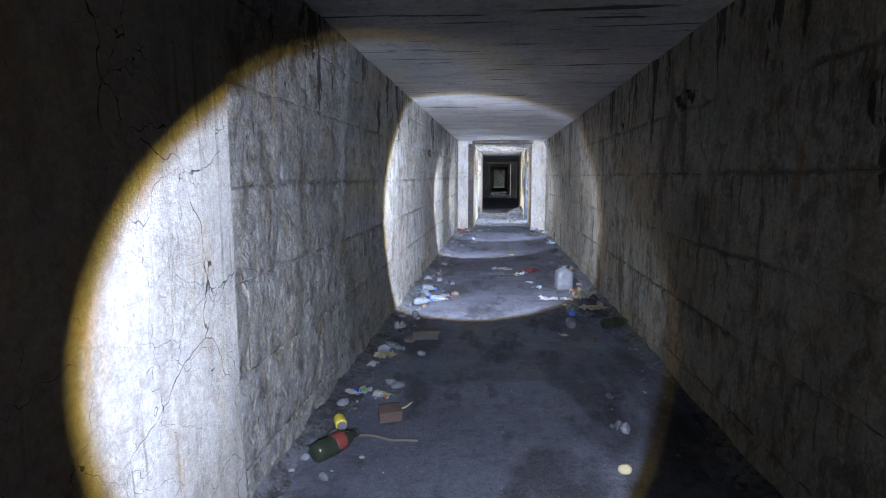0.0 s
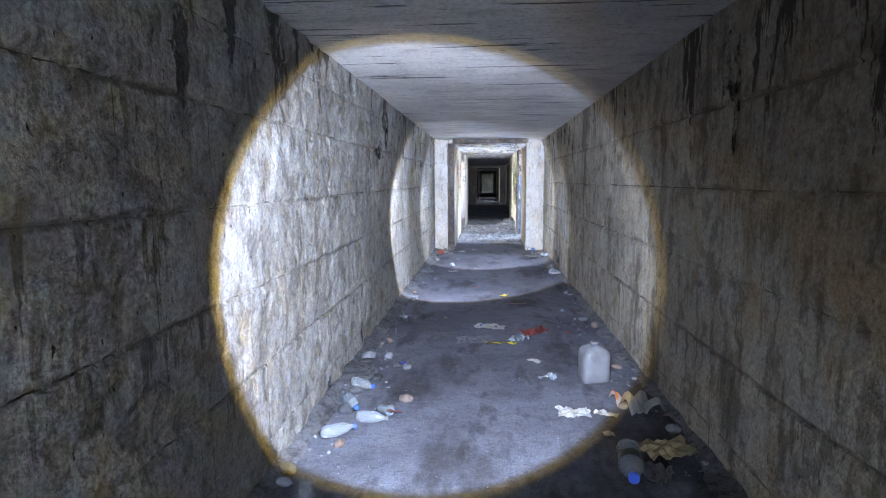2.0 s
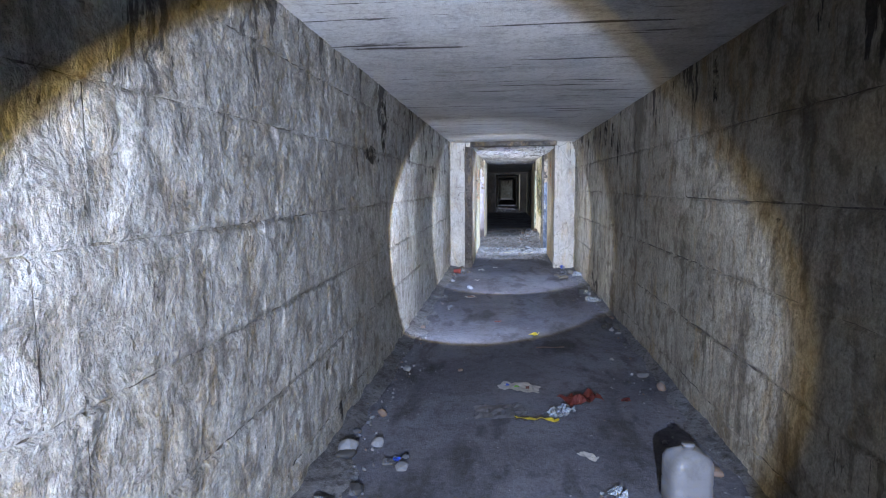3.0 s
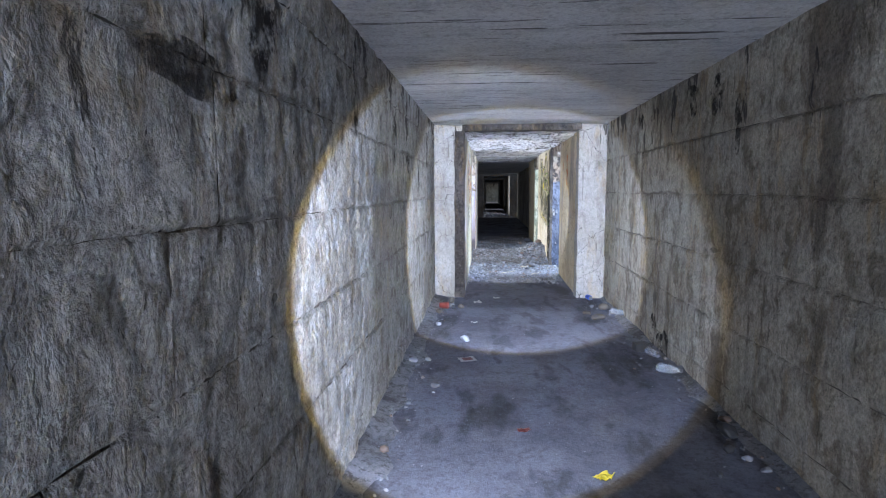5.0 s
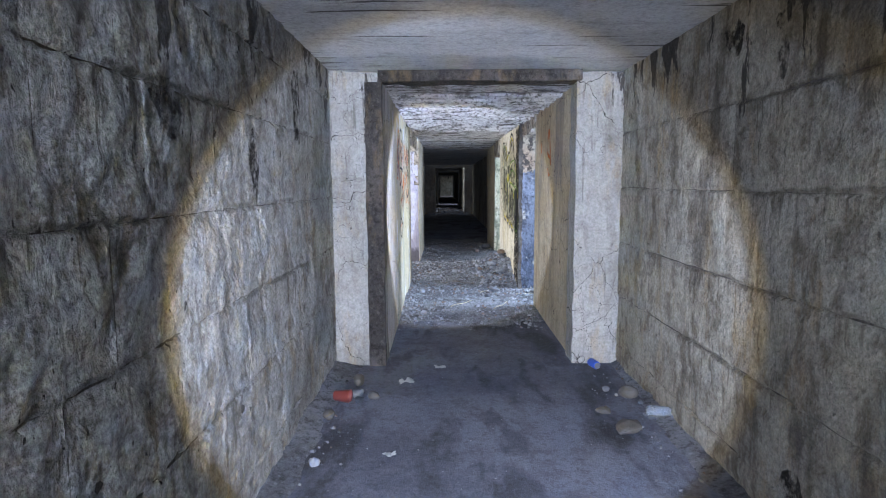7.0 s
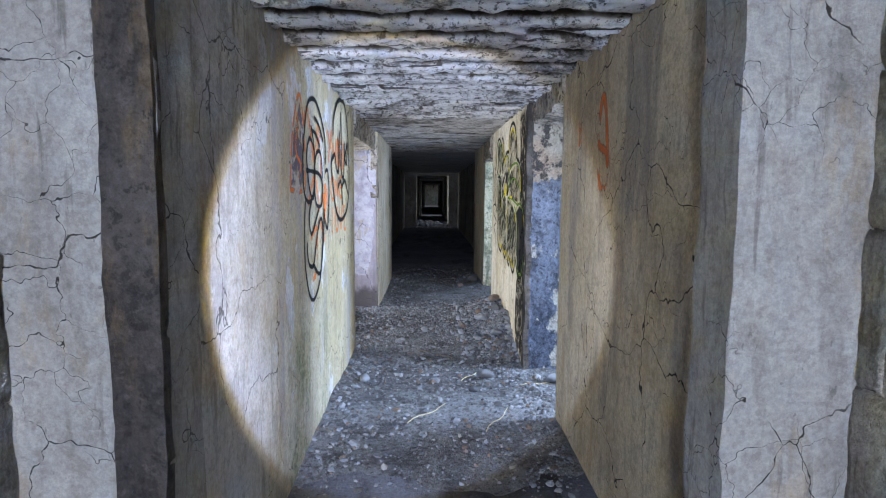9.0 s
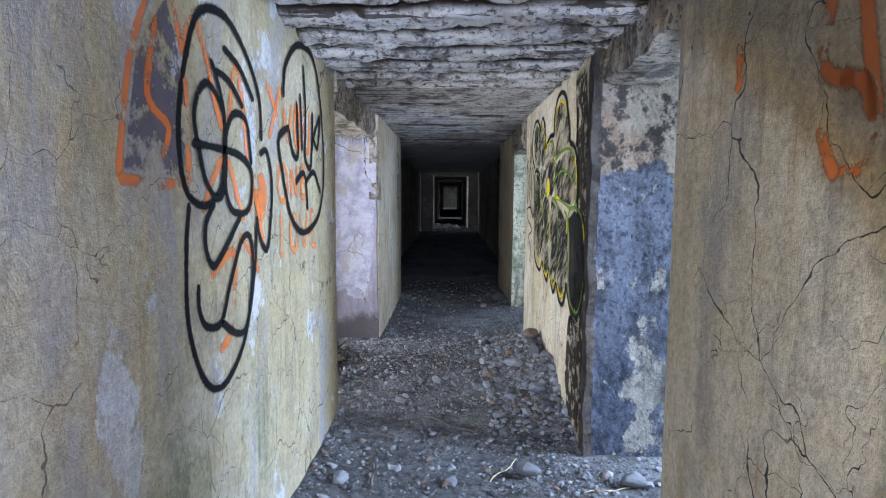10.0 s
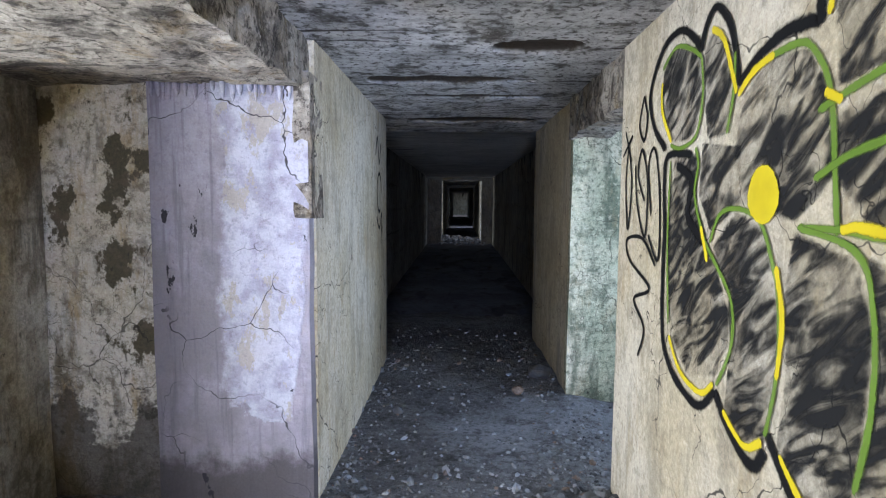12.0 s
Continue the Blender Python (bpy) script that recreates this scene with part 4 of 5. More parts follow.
crumple("paper_scrap", (-0.57, 13.7), 0.07, 0.05, 0.03, M_PAPER, "torn white paper on the floor", "paper", 28, 10)
crumple("paper_scrap", (-0.55, 14.85), 0.11, 0.07, 0.03, M_PAPER, "torn white paper on the floor", "paper", 29, 10)
crumple("paper_scrap", (-0.3, 15.2), 0.09, 0.05, 0.02, M_PAPER, "torn white paper on the floor", "paper", 30, 10)
crumple("snack_wrapper", (-0.2, 10.9), 0.08, 0.05, 0.02, M_RED, "red wrapper scrap on the floor", "wrapper", 31, 10)
# straws on the rubble
stick(-0.05, 17.55, 0.42, 50, 0.0035, M_STRAW, "long dry straw on the rubble")
stick(0.42, 17.45, 0.42, 62, 0.0035, M_STRAW, "long dry straw on the rubble")
stick(0.30, 18.35, 0.3, 55, 0.003, M_STRAW, "dry straw on the rubble")
stick(0.0, 18.9, 0.4, -40, 0.008, M_CARD, "thin dry twig on the rubble")
stick(-0.4, 18.3, 0.35, 95, 0.005, M_BROWN, "thin rusty wire on the rubble")
stick(0.8, 18.15, 0.25, 10, 0.0035, M_STRAW, "dry straw on the rubble")


# ---- paint on the walls ----
def ribbon(bm, pts, width):
    """A flat stroke through (y, z) points, lying in the plane x = 0."""
    rim = bm.verts.layers.float.new("edge")
    fine = []
    for k in range(len(pts) - 1):
        p0, p1, p2, p3 = (Vector(pts[max(0, min(len(pts) - 1, k + d))]) for d in (-1, 0, 1, 2))
        for s_ in range(8):
            t = s_ / 8
            fine.append(0.5 * (2 * p1 + (p2 - p0) * t + (2 * p0 - 5 * p1 + 4 * p2 - p3) * t * t + (3 * p1 - p0 - 3 * p2 + p3) * t ** 3))
    fine.append(Vector(pts[-1]))
    last = None
    for k, p in enumerate(fine):
        d = fine[min(k + 1, len(fine) - 1)] - fine[max(k - 1, 0)]
        side = Vector((-d.y, d.x)).normalized() if d.length > 1e-6 else Vector((0, 1))
        w = width * 0.5 * (1 + 0.25 * noise.noise(Vector((p.x * 9, p.y * 9, 0))))
        if k == 0 or k == len(fine) - 1:
            w *= 0.45
        row = [bm.verts.new((0, *(p + side * w * s_))) for s_ in (1.35, 0, -1.35)]
        row[0][rim] = row[2][rim] = 1.0
        if last:
            for q in (0, 1):
                bm.faces.new((last[q], last[q + 1], row[q + 1], row[q]))
        last = row


def arc(cy, cz, ry, rz, tilt=0.0, a0=0.0, a1=360.0, n=14):
    """Points along part of a tilted oval."""
    c, s_ = math.cos(radians(tilt)), math.sin(radians(tilt))
    out = []
    for k in range(n + 1):
        a = radians(a0 + (a1 - a0) * k / n)
        u, v = ry * math.cos(a), rz * math.sin(a)
        out.append((cy + u * c - v * s_, cz + u * s_ + v * c))
    return out


def strokes(name, lines, width, material, parent, lift, label=""):
    """Strokes of one colour, thin as paint, lift metres off the wall."""
    for k, pts in enumerate(lines):
        bm = bmesh.new()
        ribbon(bm, pts, width)
        ob = part(name, bm, material, parent, label)
        ob.location.x = lift * (1 + 0.02 * k)


def blot(name, shapes, material, parent, lift, label=""):
    bm = bmesh.new()
    rim = bm.verts.layers.float.new("edge")
    for pts in shapes:
        pts = [(y + 0.018 * noise.noise(Vector((y * 7, z * 7, 1))), z + 0.018 * noise.noise(Vector((y * 7, z * 7, 4)))) for y, z in pts[:-1]]
        cy, cz = sum(p[0] for p in pts) / len(pts), sum(p[1] for p in pts) / len(pts)
        hub = bm.verts.new((0, cy, cz))
        inner = [bm.verts.new((0, cy + (y - cy) * 0.88, cz + (z - cz) * 0.88)) for y, z in pts]
        outer = [bm.verts.new((0, y, z)) for y, z in pts]
        for v in outer:
            v[rim] = 1.0
        for k in range(len(pts)):
            q = (k + 1) % len(pts)
            bm.faces.new((hub, inner[k], inner[q]))
            bm.faces.new((inner[k], outer[k], outer[q], inner[q]))
    ob = part(name, bm, material, parent, label)
    ob.location.x = lift
    return ob


def flower():
    """Long petals side by side under three round ones, hatched, rimmed in black, green and yellow."""
    g = tagged(new("flower_graffiti"), "spray painted black, green and yellow flower graffiti", "graffiti")
    g.location.x = 0.7662
    petals = (
        [(20.65, 2.05), (20.52, 2.13), (20.31, 2.03), (20.27, 1.89), (20.33, 1.75), (20.52, 1.76), (20.68, 1.91)],
        [(20.28, 2.06), (20.19, 2.09), (20.08, 1.99), (20.04, 1.84), (20.11, 1.73), (20.22, 1.73), (20.28, 1.91)],
        [(20.01, 1.84), (19.87, 1.92), (19.7, 1.89), (19.63, 1.79), (19.59, 1.6), (19.73, 1.48), (19.96, 1.52), (20.05, 1.68)],
        [(20.52, 1.71), (20.3, 1.71), (20.3, 1.56), (20.12, 1.35), (20.02, 1.22), (20.01, 1.12), (20.1, 0.99), (20.31, 0.95), (20.49, 1.03), (20.56, 1.48)],
        [(20.16, 1.41), (20.0, 1.51), (19.86, 1.47), (19.78, 1.29), (19.76, 1.12), (19.8, 0.92), (19.91, 0.87), (20.03, 0.92), (20.01, 1.12), (20.03, 1.25)],
        [(20.26, 1.73), (20.0, 1.7), (19.98, 1.52), (20.18, 1.44), (20.27, 1.56)],
        [(19.74, 1.47), (19.51, 1.43), (19.45, 1.29), (19.45, 1.09), (19.48, 0.91), (19.58, 0.82), (19.75, 0.9), (19.73, 1.13), (19.76, 1.3)],
        [(19.48, 1.44), (19.15, 1.35), (19.1, 1.24), (19.08, 1.02), (19.14, 0.9), (19.25, 0.79), (19.4, 0.84), (19.47, 0.96), (19.43, 1.25)],
        [(19.59, 1.73), (19.23, 1.8), (19.01, 1.78), (18.88, 1.65), (18.88, 1.48), (19.02, 1.43), (19.48, 1.48), (19.64, 1.63)],
        [(19.63, 1.94), (19.63, 2.09), (19.43, 2.16), (19.26, 2.09), (19.16, 1.97), (19.13, 1.85), (19.37, 1.8), (19.6, 1.78)],
    )
    for k, p in enumerate(petals):
        blot("petal", [[*p, p[0]]], M_HATCH, g, -0.0001 * k, "hatched black petal")
    dark = [(19.11, 1.36), (18.92, 1.43), (18.72, 1.36), (18.65, 1.22), (18.63, 1.07), (18.7, 0.88), (18.79, 0.8), (18.98, 0.81), (19.07, 0.95), (19.07, 1.22), (19.11, 1.36)]
    blot("petal", [dark], M_DENSE, g, -0.0011, "solid black petal")
    strokes("outline", [[(20.59, 1.74), (20.72, 1.83), (20.79, 1.96), (20.74, 2.06), (20.63, 2.14), (20.48, 2.15), (20.36, 2.09), (20.3, 2.03)],
                        [(20.3, 2.03), (20.27, 2.1), (20.2, 2.14), (20.11, 2.07), (20.06, 1.97), (20.03, 1.87)], [(20.03, 1.87), (19.94, 1.92), (19.83, 1.95), (19.74, 1.95), (19.67, 1.94)],
                        [(20.34, 1.7), (20.56, 1.71), (20.59, 1.6), (20.57, 1.45), (20.57, 1.28), (20.56, 1.1), (20.53, 0.99), (20.43, 0.91), (20.28, 0.87), (20.18, 0.88), (20.09, 0.96)]], 0.030, M_BLACK, g, -0.0014, "black outline")
    strokes("outline", [[(20.09, 0.96), (20.02, 0.9), (19.91, 0.84), (19.84, 0.84), (19.8, 0.90)], [(19.79, 0.95), (19.68, 0.85), (19.57, 0.79), (19.47, 0.88)],
                        [(19.46, 0.87), (19.36, 0.78), (19.24, 0.76), (19.15, 0.85), (19.13, 0.93)], [(20.47, 1.67), (20.33, 1.61), (20.35, 1.49), (20.19, 1.4)],
                        [(19.67, 1.93), (19.67, 2.07), (19.58, 2.18), (19.42, 2.21), (19.27, 2.15), (19.18, 2.02), (19.13, 1.91), (19.12, 1.84)],
                        [(19.12, 1.84), (18.99, 1.81), (18.90, 1.74), (18.86, 1.65), (18.85, 1.55), (18.88, 1.46)],
                        [(19.13, 0.93), (19.06, 0.85), (18.96, 0.78), (18.79, 0.78), (18.69, 0.86), (18.63, 1.0), (18.61, 1.14), (18.62, 1.22), (18.65, 1.32), (18.72, 1.39)]], 0.034, M_BLACK, g, -0.0014, "black outline")
    strokes("inner_outline", [[(20.29, 2.01), (20.38, 2.06), (20.52, 2.1), (20.65, 2.05)], [(20.29, 2.01), (20.27, 1.88), (20.31, 1.76), (20.44, 1.73), (20.54, 1.75)],
                              [(20.31, 1.72), (20.28, 1.66), (20.3, 1.56), (20.21, 1.42), (20.11, 1.34), (20.01, 1.25), (20.0, 1.12), (20.08, 0.98)], [(20.53, 1.69), (20.53, 1.39), (20.49, 1.08)],
                              [(20.17, 1.41), (20.11, 1.5), (20.0, 1.52), (19.88, 1.49), (19.81, 1.39), (19.77, 1.29), (19.76, 1.13), (19.78, 1.01), (19.8, 0.94)],
                              [(19.71, 1.48), (19.51, 1.44), (19.45, 1.32), (19.44, 1.14), (19.47, 0.96)]], 0.017, M_LIME, g, -0.0018, "green outline")
    strokes("inner_outline", [[(19.86, 1.91), (19.75, 1.91), (19.7, 1.89), (19.64, 1.82), (19.61, 1.73), (19.59, 1.6), (19.57, 1.47)], [(20.06, 1.97), (20.06, 1.85), (20.09, 1.74)],
                              [(19.11, 1.37), (19.04, 1.42), (18.92, 1.43), (18.81, 1.41), (18.72, 1.36), (18.66, 1.28)],
                              [(19.11, 1.37), (19.08, 1.24), (19.07, 1.09), (19.07, 0.95), (19.02, 0.85), (18.91, 0.8), (18.79, 0.8), (18.7, 0.89), (18.65, 1.01)],
                              [(19.66, 1.74), (19.46, 1.79), (19.24, 1.81), (19.06, 1.79), (18.95, 1.72), (18.89, 1.63), (18.88, 1.52), (18.92, 1.44), (19.04, 1.42), (19.24, 1.45), (19.51, 1.48), (19.71, 1.48)],
                              [(19.66, 1.59), (19.53, 1.64), (19.31, 1.67), (19.1, 1.63), (18.97, 1.58)], [(19.24, 1.4), (19.14, 1.36), (19.11, 1.26)]], 0.019, M_LIME, g, -0.0018, "green outline")
    strokes("highlight", [[(20.65, 2.0), (20.64, 1.89), (20.53, 1.76)], [(20.22, 2.08), (20.14, 2.03), (20.07, 1.91), (20.04, 1.85)], [(20.03, 1.84), (19.95, 1.89), (19.85, 1.91)], [(20.48, 1.04), (20.36, 0.94), (20.19, 0.92), (20.1, 0.98)],
                          [(20.03, 0.92), (19.9, 0.87), (19.81, 0.92)], [(19.79, 1.38), (19.75, 1.25), (19.76, 1.1)], [(20.24, 1.46), (20.18, 1.35)], [(19.56, 1.48), (19.51, 1.49), (19.42, 1.48)], [(19.64, 1.78), (19.58, 1.75)],
                          [(19.64, 1.94), (19.60, 2.09), (19.43, 2.15), (19.29, 2.1), (19.23, 2.02)], [(18.95, 1.75), (18.90, 1.65), (18.87, 1.54)], [(18.69, 1.34), (18.66, 1.28), (18.63, 1.22)],
                          [(19.73, 0.92), (19.59, 0.84), (19.49, 0.91)], [(19.43, 0.87), (19.26, 0.81), (19.16, 0.89)], [(19.14, 1.34), (19.13, 1.25)]], 0.021, M_SUNNY, g, -0.0022, "yellow edging")
    blot("heart", [arc(19.87, 1.56, 0.08, 0.085, 0, n=16)], M_SUNNY, g, -0.003, "yellow heart")
    strokes("tag", [[(21.16, 1.75), (21.01, 1.84)], [(21.13, 1.87), (21.02, 1.72)], [(21.07, 1.79), (21.1, 1.63), (21.05, 1.41), (21.01, 1.61), (21.06, 1.78)], [(20.87, 1.99), (20.92, 1.87), (20.85, 1.8), (20.82, 1.89), (20.87, 1.99)],
                    [(20.96, 1.7), (20.92, 1.53), (20.8, 1.39), (20.79, 1.62), (20.87, 1.76), (20.92, 1.66), (20.82, 1.54)], [(20.73, 1.48), (20.78, 1.69), (20.71, 1.75), (20.64, 1.57), (20.63, 1.31), (20.76, 1.4)],
                    [(20.66, 1.28), (20.83, 1.38), (21.05, 1.36), (21.0, 1.27), (20.72, 1.18), (20.92, 1.1), (20.77, 1.0), (20.84, 0.86)]], 0.017, M_BLACK, g, -0.0005, "thin black tag")
    # Ragged dark patch along the wall's near edge.
    near_edge = [(18.99, 2.25), (18.92, 2.0), (18.97, 1.8), (18.84, 1.72), (18.86, 1.45), (18.7, 1.3), (18.66, 0.95), (18.8, 0.72), (19.06, 0.66), (19.1, 0.3), (19.02, 0.05), (18.6, 0.05), (18.6, 1.0), (18.6, 1.8), (18.72, 2.25), (18.99, 2.25)]
    blot("dark_patch", [near_edge], M_DARKPATCH, g, 0.0012, "dark plaster patch beside the petals")


flower()


def left_graffiti():
    g = tagged(new("scribble_graffiti"), "black looped graffiti over orange scrawl", "graffiti")
    g.location.x = -0.7462
    blot("orange_fill", [[(16.70, 1.56), (17.0, 1.54), (17.04, 1.80), (16.93, 2.02), (16.78, 1.85), (16.70, 1.56)]], M_GREYFILL, g, 0.0, "grey filled patch")
    strokes("orange_outline", [[(16.68, 1.54), (16.76, 1.85), (16.92, 2.05), (17.02, 1.85), (17.03, 1.54)], [(16.68, 1.54), (16.86, 1.53), (17.03, 1.54)], [(16.88, 1.95), (16.82, 1.75), (16.92, 1.68), (16.88, 1.6)]], 0.027, M_ORANGE, g, 0.0005, "orange outline")
    strokes("orange_scrawl", [[(17.15, 1.95), (17.3, 1.7), (17.42, 1.95), (17.5, 1.62)], [(17.75, 1.95), (17.92, 1.79)], [(17.93, 1.97), (17.76, 1.73)], [(17.1, 1.45), (17.3, 1.62), (17.46, 1.4), (17.58, 1.58)],
                              [(17.96, 1.95), (18.02, 1.75), (18.12, 1.92)], arc(18.2, 1.82, 0.05, 0.10), [(18.32, 1.95), (18.34, 1.75), (18.42, 1.74), (18.44, 1.94)],
                              [(17.15, 1.25), (17.35, 1.3), (17.3, 1.05), (17.2, 1.0)], [(17.4, 1.36), (17.5, 1.3), (17.6, 1.2)], [(17.0, 1.9), (17.1, 2.0), (17.2, 1.85)], [(17.58, 1.55), (17.62, 1.4), (17.66, 1.3)]], 0.033, M_ORANGE, g, 0.001, "orange scrawl")
    # the words ONE and LOVE
    letters = [arc(17.94, 1.55, 0.075, 0.08), [(18.07, 1.48), (18.075, 1.62)], [(18.075, 1.62), (18.17, 1.49)], [(18.17, 1.49), (18.18, 1.64)], [(18.25, 1.49), (18.27, 1.65)], [(18.27, 1.65), (18.34, 1.64)], [(18.26, 1.57), (18.32, 1.57)], [(18.25, 1.49), (18.33, 1.49)],
               [(17.90, 1.42), (17.89, 1.23)], [(17.89, 1.23), (18.0, 1.25)], arc(18.10, 1.32, 0.06, 0.085), [(18.21, 1.41), (18.29, 1.23)], [(18.29, 1.23), (18.35, 1.41)], [(18.43, 1.42), (18.45, 1.23)], [(18.43, 1.42), (18.51, 1.41)], [(18.44, 1.32), (18.50, 1.32)], [(18.45, 1.23), (18.53, 1.22)]]
    strokes("letter_stroke", letters, 0.028, M_ORANGE, g, 0.0012, "orange letter")
    strokes("black_loop", [[(17.2, 1.92), (17.29, 1.78), (17.27, 1.56), (17.2, 1.49), (17.1, 1.47), (17.0, 1.52), (16.97, 1.66), (17.0, 1.82)],
                           [(17.1, 1.8), (17.07, 1.73), (17.09, 1.65), (17.14, 1.54), (17.23, 1.49), (17.29, 1.56), (17.29, 1.76), (17.18, 1.84), (17.1, 1.8)],
                           [(17.05, 1.65), (17.21, 1.65), (17.42, 1.64), (17.54, 1.58), (17.5, 1.45), (17.34, 1.45), (17.28, 1.56), (17.31, 1.71), (17.39, 1.78), (17.5, 1.76), (17.54, 1.61)],
                           [(17.0, 1.82), (17.12, 2.03), (17.34, 2.08), (17.55, 1.98), (17.65, 1.86), (17.66, 1.71)], [(17.64, 1.66), (17.73, 1.67), (17.78, 1.52), (17.71, 1.29), (17.62, 1.33), (17.58, 1.42)],
                           [(17.2, 1.48), (17.13, 1.42), (17.12, 1.34), (17.17, 1.28), (17.26, 1.32), (17.42, 1.43)],
                           [(17.06, 1.24), (17.06, 1.16), (17.11, 1.1), (17.22, 1.09), (17.3, 1.2), (17.42, 1.34), (17.51, 1.34), (17.52, 1.2), (17.45, 1.03), (17.35, 1.02), (17.22, 1.09)],
                           [(17.02, 1.48), (16.99, 1.34), (16.99, 1.12), (17.09, 0.93), (17.24, 0.88), (17.42, 0.98), (17.54, 1.2), (17.58, 1.4)], [(17.23, 1.89), (17.34, 1.88), (17.47, 1.81)], [(17.3, 1.98), (17.45, 1.94), (17.58, 1.85)]], 0.026, M_BLACK, g, 0.0016, "black spray line")
    strokes("black_head", [[(17.97, 1.93), (18.02, 2.08), (18.23, 2.22), (18.53, 2.23), (18.7, 2.02), (18.76, 1.63), (18.62, 1.39), (18.3, 1.31), (18.07, 1.39), (17.94, 1.59), (17.89, 1.74), (18.05, 1.81)],
                           [(18.05, 1.8), (18.11, 1.7), (18.2, 1.7), (18.19, 1.95)], [(18.33, 2.15), (18.36, 1.92), (18.34, 1.69), (18.46, 1.66), (18.51, 1.94)], [(18.5, 1.79), (18.67, 1.93), (18.61, 1.76), (18.5, 1.81)], [(18.26, 2.0), (18.28, 1.72)],
                           [(18.15, 1.56), (18.29, 1.61), (18.35, 1.55), (18.37, 1.42)], [(18.35, 1.57), (18.52, 1.62), (18.67, 1.51)]], 0.034, M_BLACK, g, 0.0016, "black spray line")
    blot("wash", [arc(17.64, 1.5, 0.07, 0.10)], M_ORANGE, g, 0.0008, "orange wash")


left_graffiti()
g = tagged(new("orange_graffiti"), "faded orange spray mark on plaster", "graffiti")
g.location.x = 0.8112
strokes("orange_line", [[(16.52, 1.62), (16.6, 1.96), (16.66, 1.99), (16.70, 1.80), (16.60, 1.74)], [(16.70, 1.66), (16.63, 1.55), (16.55, 1.60), (16.56, 1.72), (16.64, 1.76)]], 0.04, M_ORANGE, g, 0.0)
strokes("orange_dash", [[(17.08, 1.94), (17.06, 1.84), (17.08, 1.80)]], 0.035, M_ORANGE, g, 0.0)
g = tagged(new("dark_tag_graffiti"), "small black tags on cream plaster", "graffiti")
g.location.x = -0.7062
strokes("tag", [[(23.0, 1.9), (23.1, 2.05), (23.2, 1.85), (23.3, 2.02)], arc(23.2, 1.6, 0.12, 0.16, 0, 0, 300), [(23.05, 1.4), (23.2, 1.3), (23.35, 1.42), (23.3, 1.15)]], 0.03, M_BLACK, g, 0.0)


# ---- stains, a painted gap, drips and the alcove's clutter ----
def stain(owner, x, y, z, wide, high, seed):
    """A black damp stain with a ragged outline and a run below it; also paints a dark gap."""
    pts = []
    for k in range(26):
        a = 2 * math.pi * k / 25
        r = 1 + 0.55 * noise.noise(Vector((math.cos(a) * 1.6, math.sin(a) * 1.6, seed)))
        pts.append((y + wide * 0.5 * r * math.cos(a), z + high * 0.5 * r * math.sin(a) * (1.5 if math.sin(a) < 0 else 0.8)))
    blot("stain", [pts], M_STAIN_AND_GAP, owner, x, "black damp stain or painted dark gap")


# The pair at y 12.62 and 12.95 paints the dark of a broken gap.
for k, (y, z, w, h) in enumerate(((6.15, 2.08, 0.24, 0.30), (6.05, 1.82, 0.08, 0.30), (4.2, 1.95, 0.4, 0.10), (8.3, 2.2, 0.10, 0.25), (11.6, 2.15, 0.30, 0.26), (11.3, 1.95, 0.14, 0.30), (12.1, 2.2, 0.2, 0.2), (13.2, 2.1, 0.12, 0.3), (12.62, 0.10, 0.36, 0.26), (12.95, 0.2, 0.16, 0.3), (13.6, 2.2, 0.22, 0.16))):
    stain(wall_right, 1.1385, y, z, w, h, k + 0.5)
for k, (y, z, w, h) in enumerate(((8.9, 1.78, 0.5, 0.12), (9.3, 2.1, 0.3, 0.3), (10.6, 2.05, 0.12, 0.5), (11.9, 1.9, 0.16, 0.4), (12.6, 1.75, 0.2, 0.16), (13.4, 1.6, 0.12, 0.3), (14.2, 2.0, 0.2, 0.4), (7.9, 0.12, 0.12, 0.2), (6.9, 0.08, 0.1, 0.18))):
    stain(wall_left, -1.1385, y, z, w, h, k + 20.5)


def drips():
    """Lime drips along the head of the lilac wall."""
    rng_ = random.Random(3)
    x = -1.44
    while x < -0.76:
        r, h = rng_.uniform(0.008, 0.017), rng_.uniform(0.02, 0.07)
        bm = lathe([(r * 0.15, -h), (r * 0.7, -h * 0.7), (r, -h * 0.2), (r * 1.2, 0.03)], 7)
        ob = part("lime_drip", bm, M_PURPLE, lilac, "", True)
        ob.location = (x, 20.975, 2.05)
        x += rng_.uniform(0.022, 0.05)


drips()
brick(-1.10, 20.15, 25, (0.24, 0.14, 0.10), M_BROWN, "broken brown block in the alcove")
crumple("cardboard_sheet", (-1.02, 19.95, 0.13), 0.3, 0.16, 0.05, M_STRAW, "torn tan cardboard on the rubble", "cardboard", 33, 30)
stick(-0.98, 20.25, 0.3, 70, 0.012, M_CARD, "dry branch on the rubble")


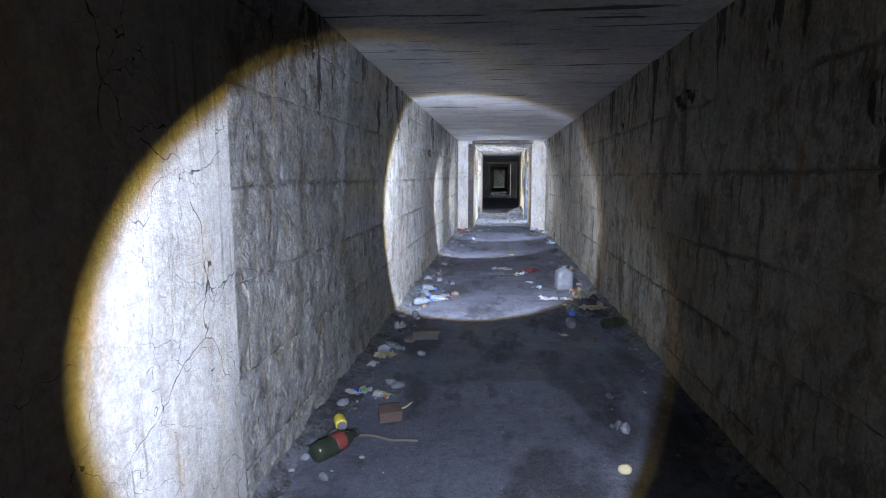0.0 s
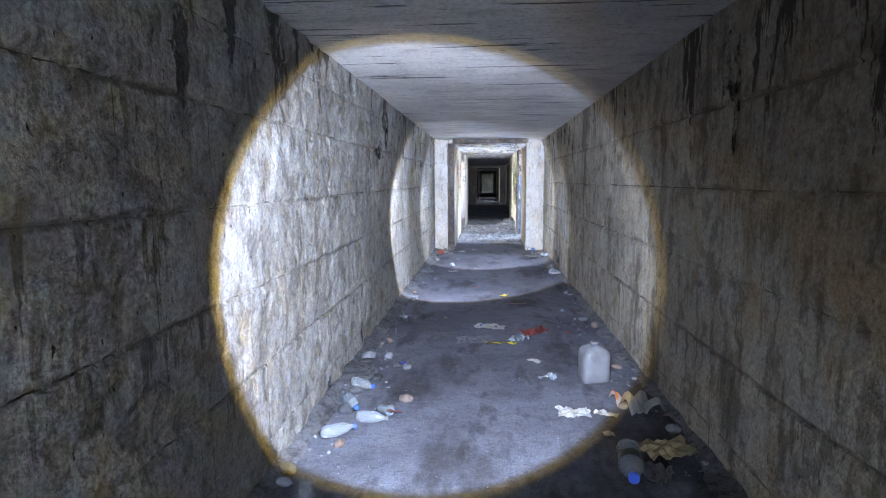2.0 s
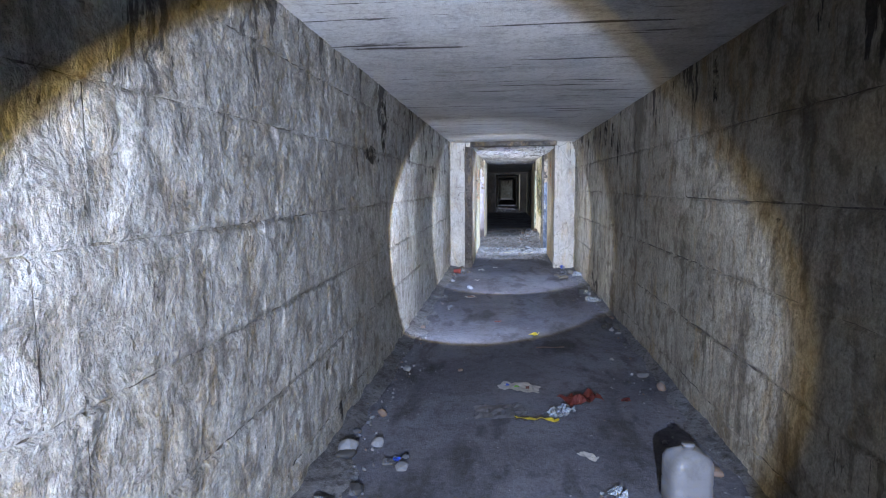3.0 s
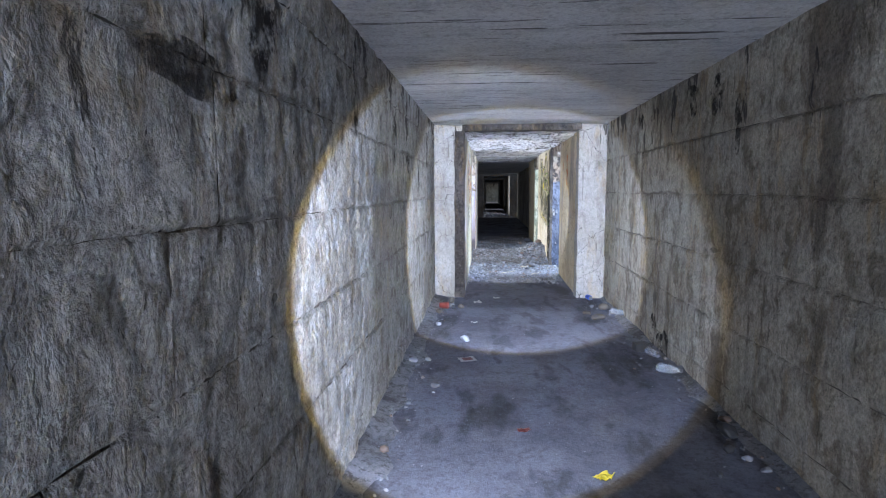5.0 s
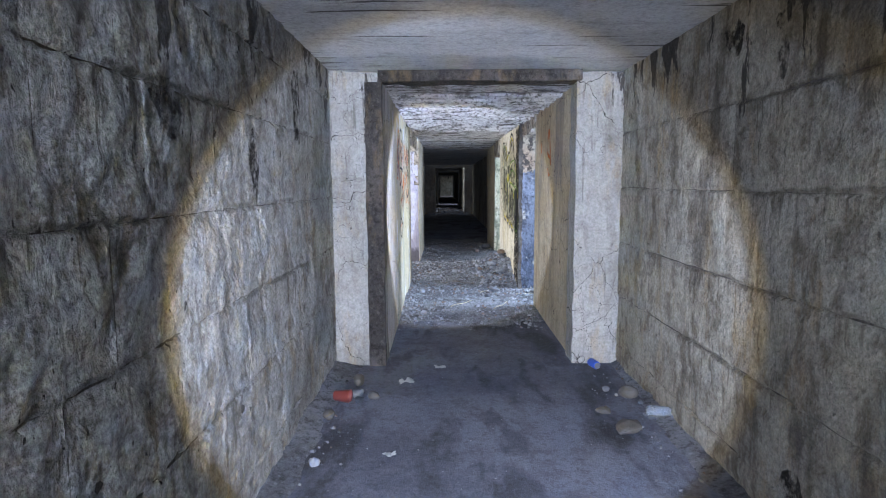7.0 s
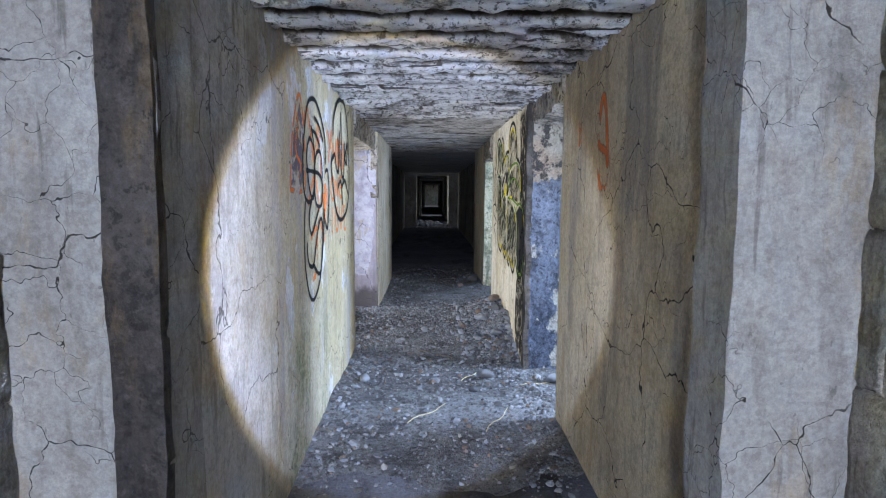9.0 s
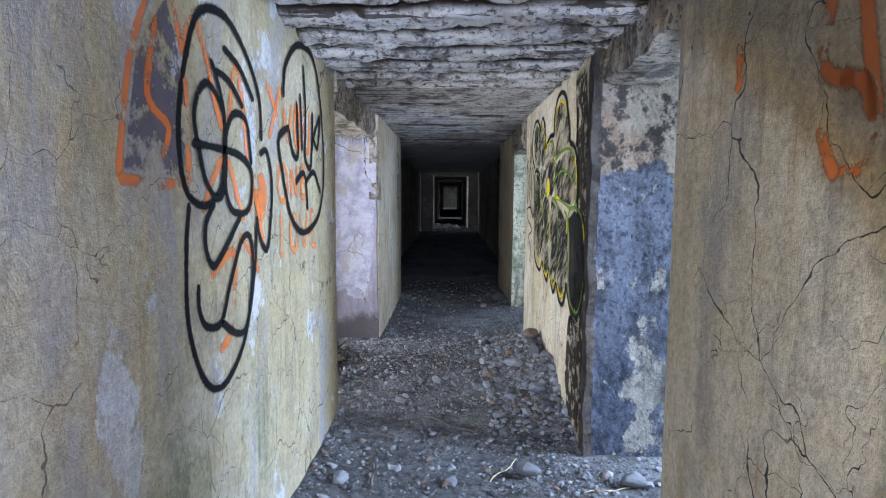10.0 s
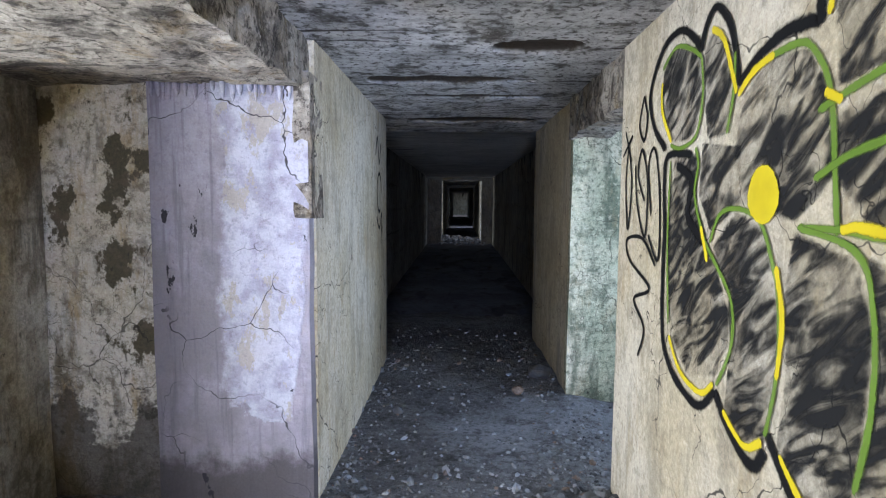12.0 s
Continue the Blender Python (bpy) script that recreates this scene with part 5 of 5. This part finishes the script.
# ---- blocks of the tunnel walls ----
def block_mesh(name, seed, material):
    """A cast block's lumpy face, one unit long and high, with ragged worn edges, looking along +x."""
    rng_ = random.Random(seed)
    bm = bmesh.new()
    cols = [0, 0.012, *(0.012 + 0.976 * k / 20 for k in range(1, 20)), 0.988, 1]
    rows_ = [0, 0.035, *(0.035 + 0.93 * k / 14 for k in range(1, 14)), 0.965, 1]
    grid = []
    for j, v in enumerate(rows_):
        line = []
        for i, u in enumerate(cols):
            end, level = i in (0, len(cols) - 1), j in (0, len(rows_) - 1)
            q = Vector((u * 5, v * 3.2, seed * 7.3))
            lump = 0.010 * noise.noise(q) + 0.006 * noise.noise(q * 2.7) + 0.0035 * noise.noise(q * 6.1)
            dent = max(0.0, noise.noise(q * 1.4 + Vector((3, 3, 3))) - 0.28) * 0.035
            dx = -0.020 * rng_.uniform(0.1, 1) if level else -0.002 * rng_.random() if end else lump - dent
            rag = 0.016 * noise.noise(Vector((u * 9, j, seed))) if level else 0
            line.append(bm.verts.new((dx, u, v + rag)))
        grid.append(line)
    for a, b in zip(grid, grid[1:]):
        for k in range(len(cols) - 1):
            bm.faces.new((a[k], a[k + 1], b[k + 1], b[k]))
    me = bpy.data.meshes.new(name)
    bm.to_mesh(me)
    bm.free()
    me.shade_smooth()
    me.materials.append(material)
    return me


def lay(owner, side, y0, y1, courses, length, material, seed):
    rng_ = random.Random(seed)
    kinds = [block_mesh("block", seed * 10 + k, material) for k in range(10)]
    for k, (lo, hi) in enumerate(zip(courses, courses[1:])):
        y = y0 - rng_.uniform(0, length)
        while y < y1:
            step = length * rng_.uniform(0.75, 1.3)
            a, b = max(y, y0), min(y + step, y1)
            y += step
            if b - a < 0.05:
                continue
            mid = (a + b) / 2
            low = lo + (0.013 * noise.noise(Vector((seed, mid * 0.7, k * 3.1))) if k else 0)
            high = hi + 0.013 * noise.noise(Vector((seed, mid * 0.7, (k + 1) * 3.1)))
            ob = new("block", kinds[rng_.randrange(10)])
            ob.parent = owner
            deep = 1.150 + 0.004 * noise.noise(Vector((0, a * 0.35, lo * 2))) + rng_.uniform(-0.001, 0.001)
            size = Matrix.Diagonal((1, b - a - 0.001, high - low - 0.002, 1))
            if side < 0:
                ob.matrix_basis = Matrix.Translation((-deep, a, low + 0.002)) @ size
            else:
                ob.matrix_basis = Matrix.Translation((deep, b, low + 0.002)) @ pose(0, 0, 0, 0, 0, 180) @ size


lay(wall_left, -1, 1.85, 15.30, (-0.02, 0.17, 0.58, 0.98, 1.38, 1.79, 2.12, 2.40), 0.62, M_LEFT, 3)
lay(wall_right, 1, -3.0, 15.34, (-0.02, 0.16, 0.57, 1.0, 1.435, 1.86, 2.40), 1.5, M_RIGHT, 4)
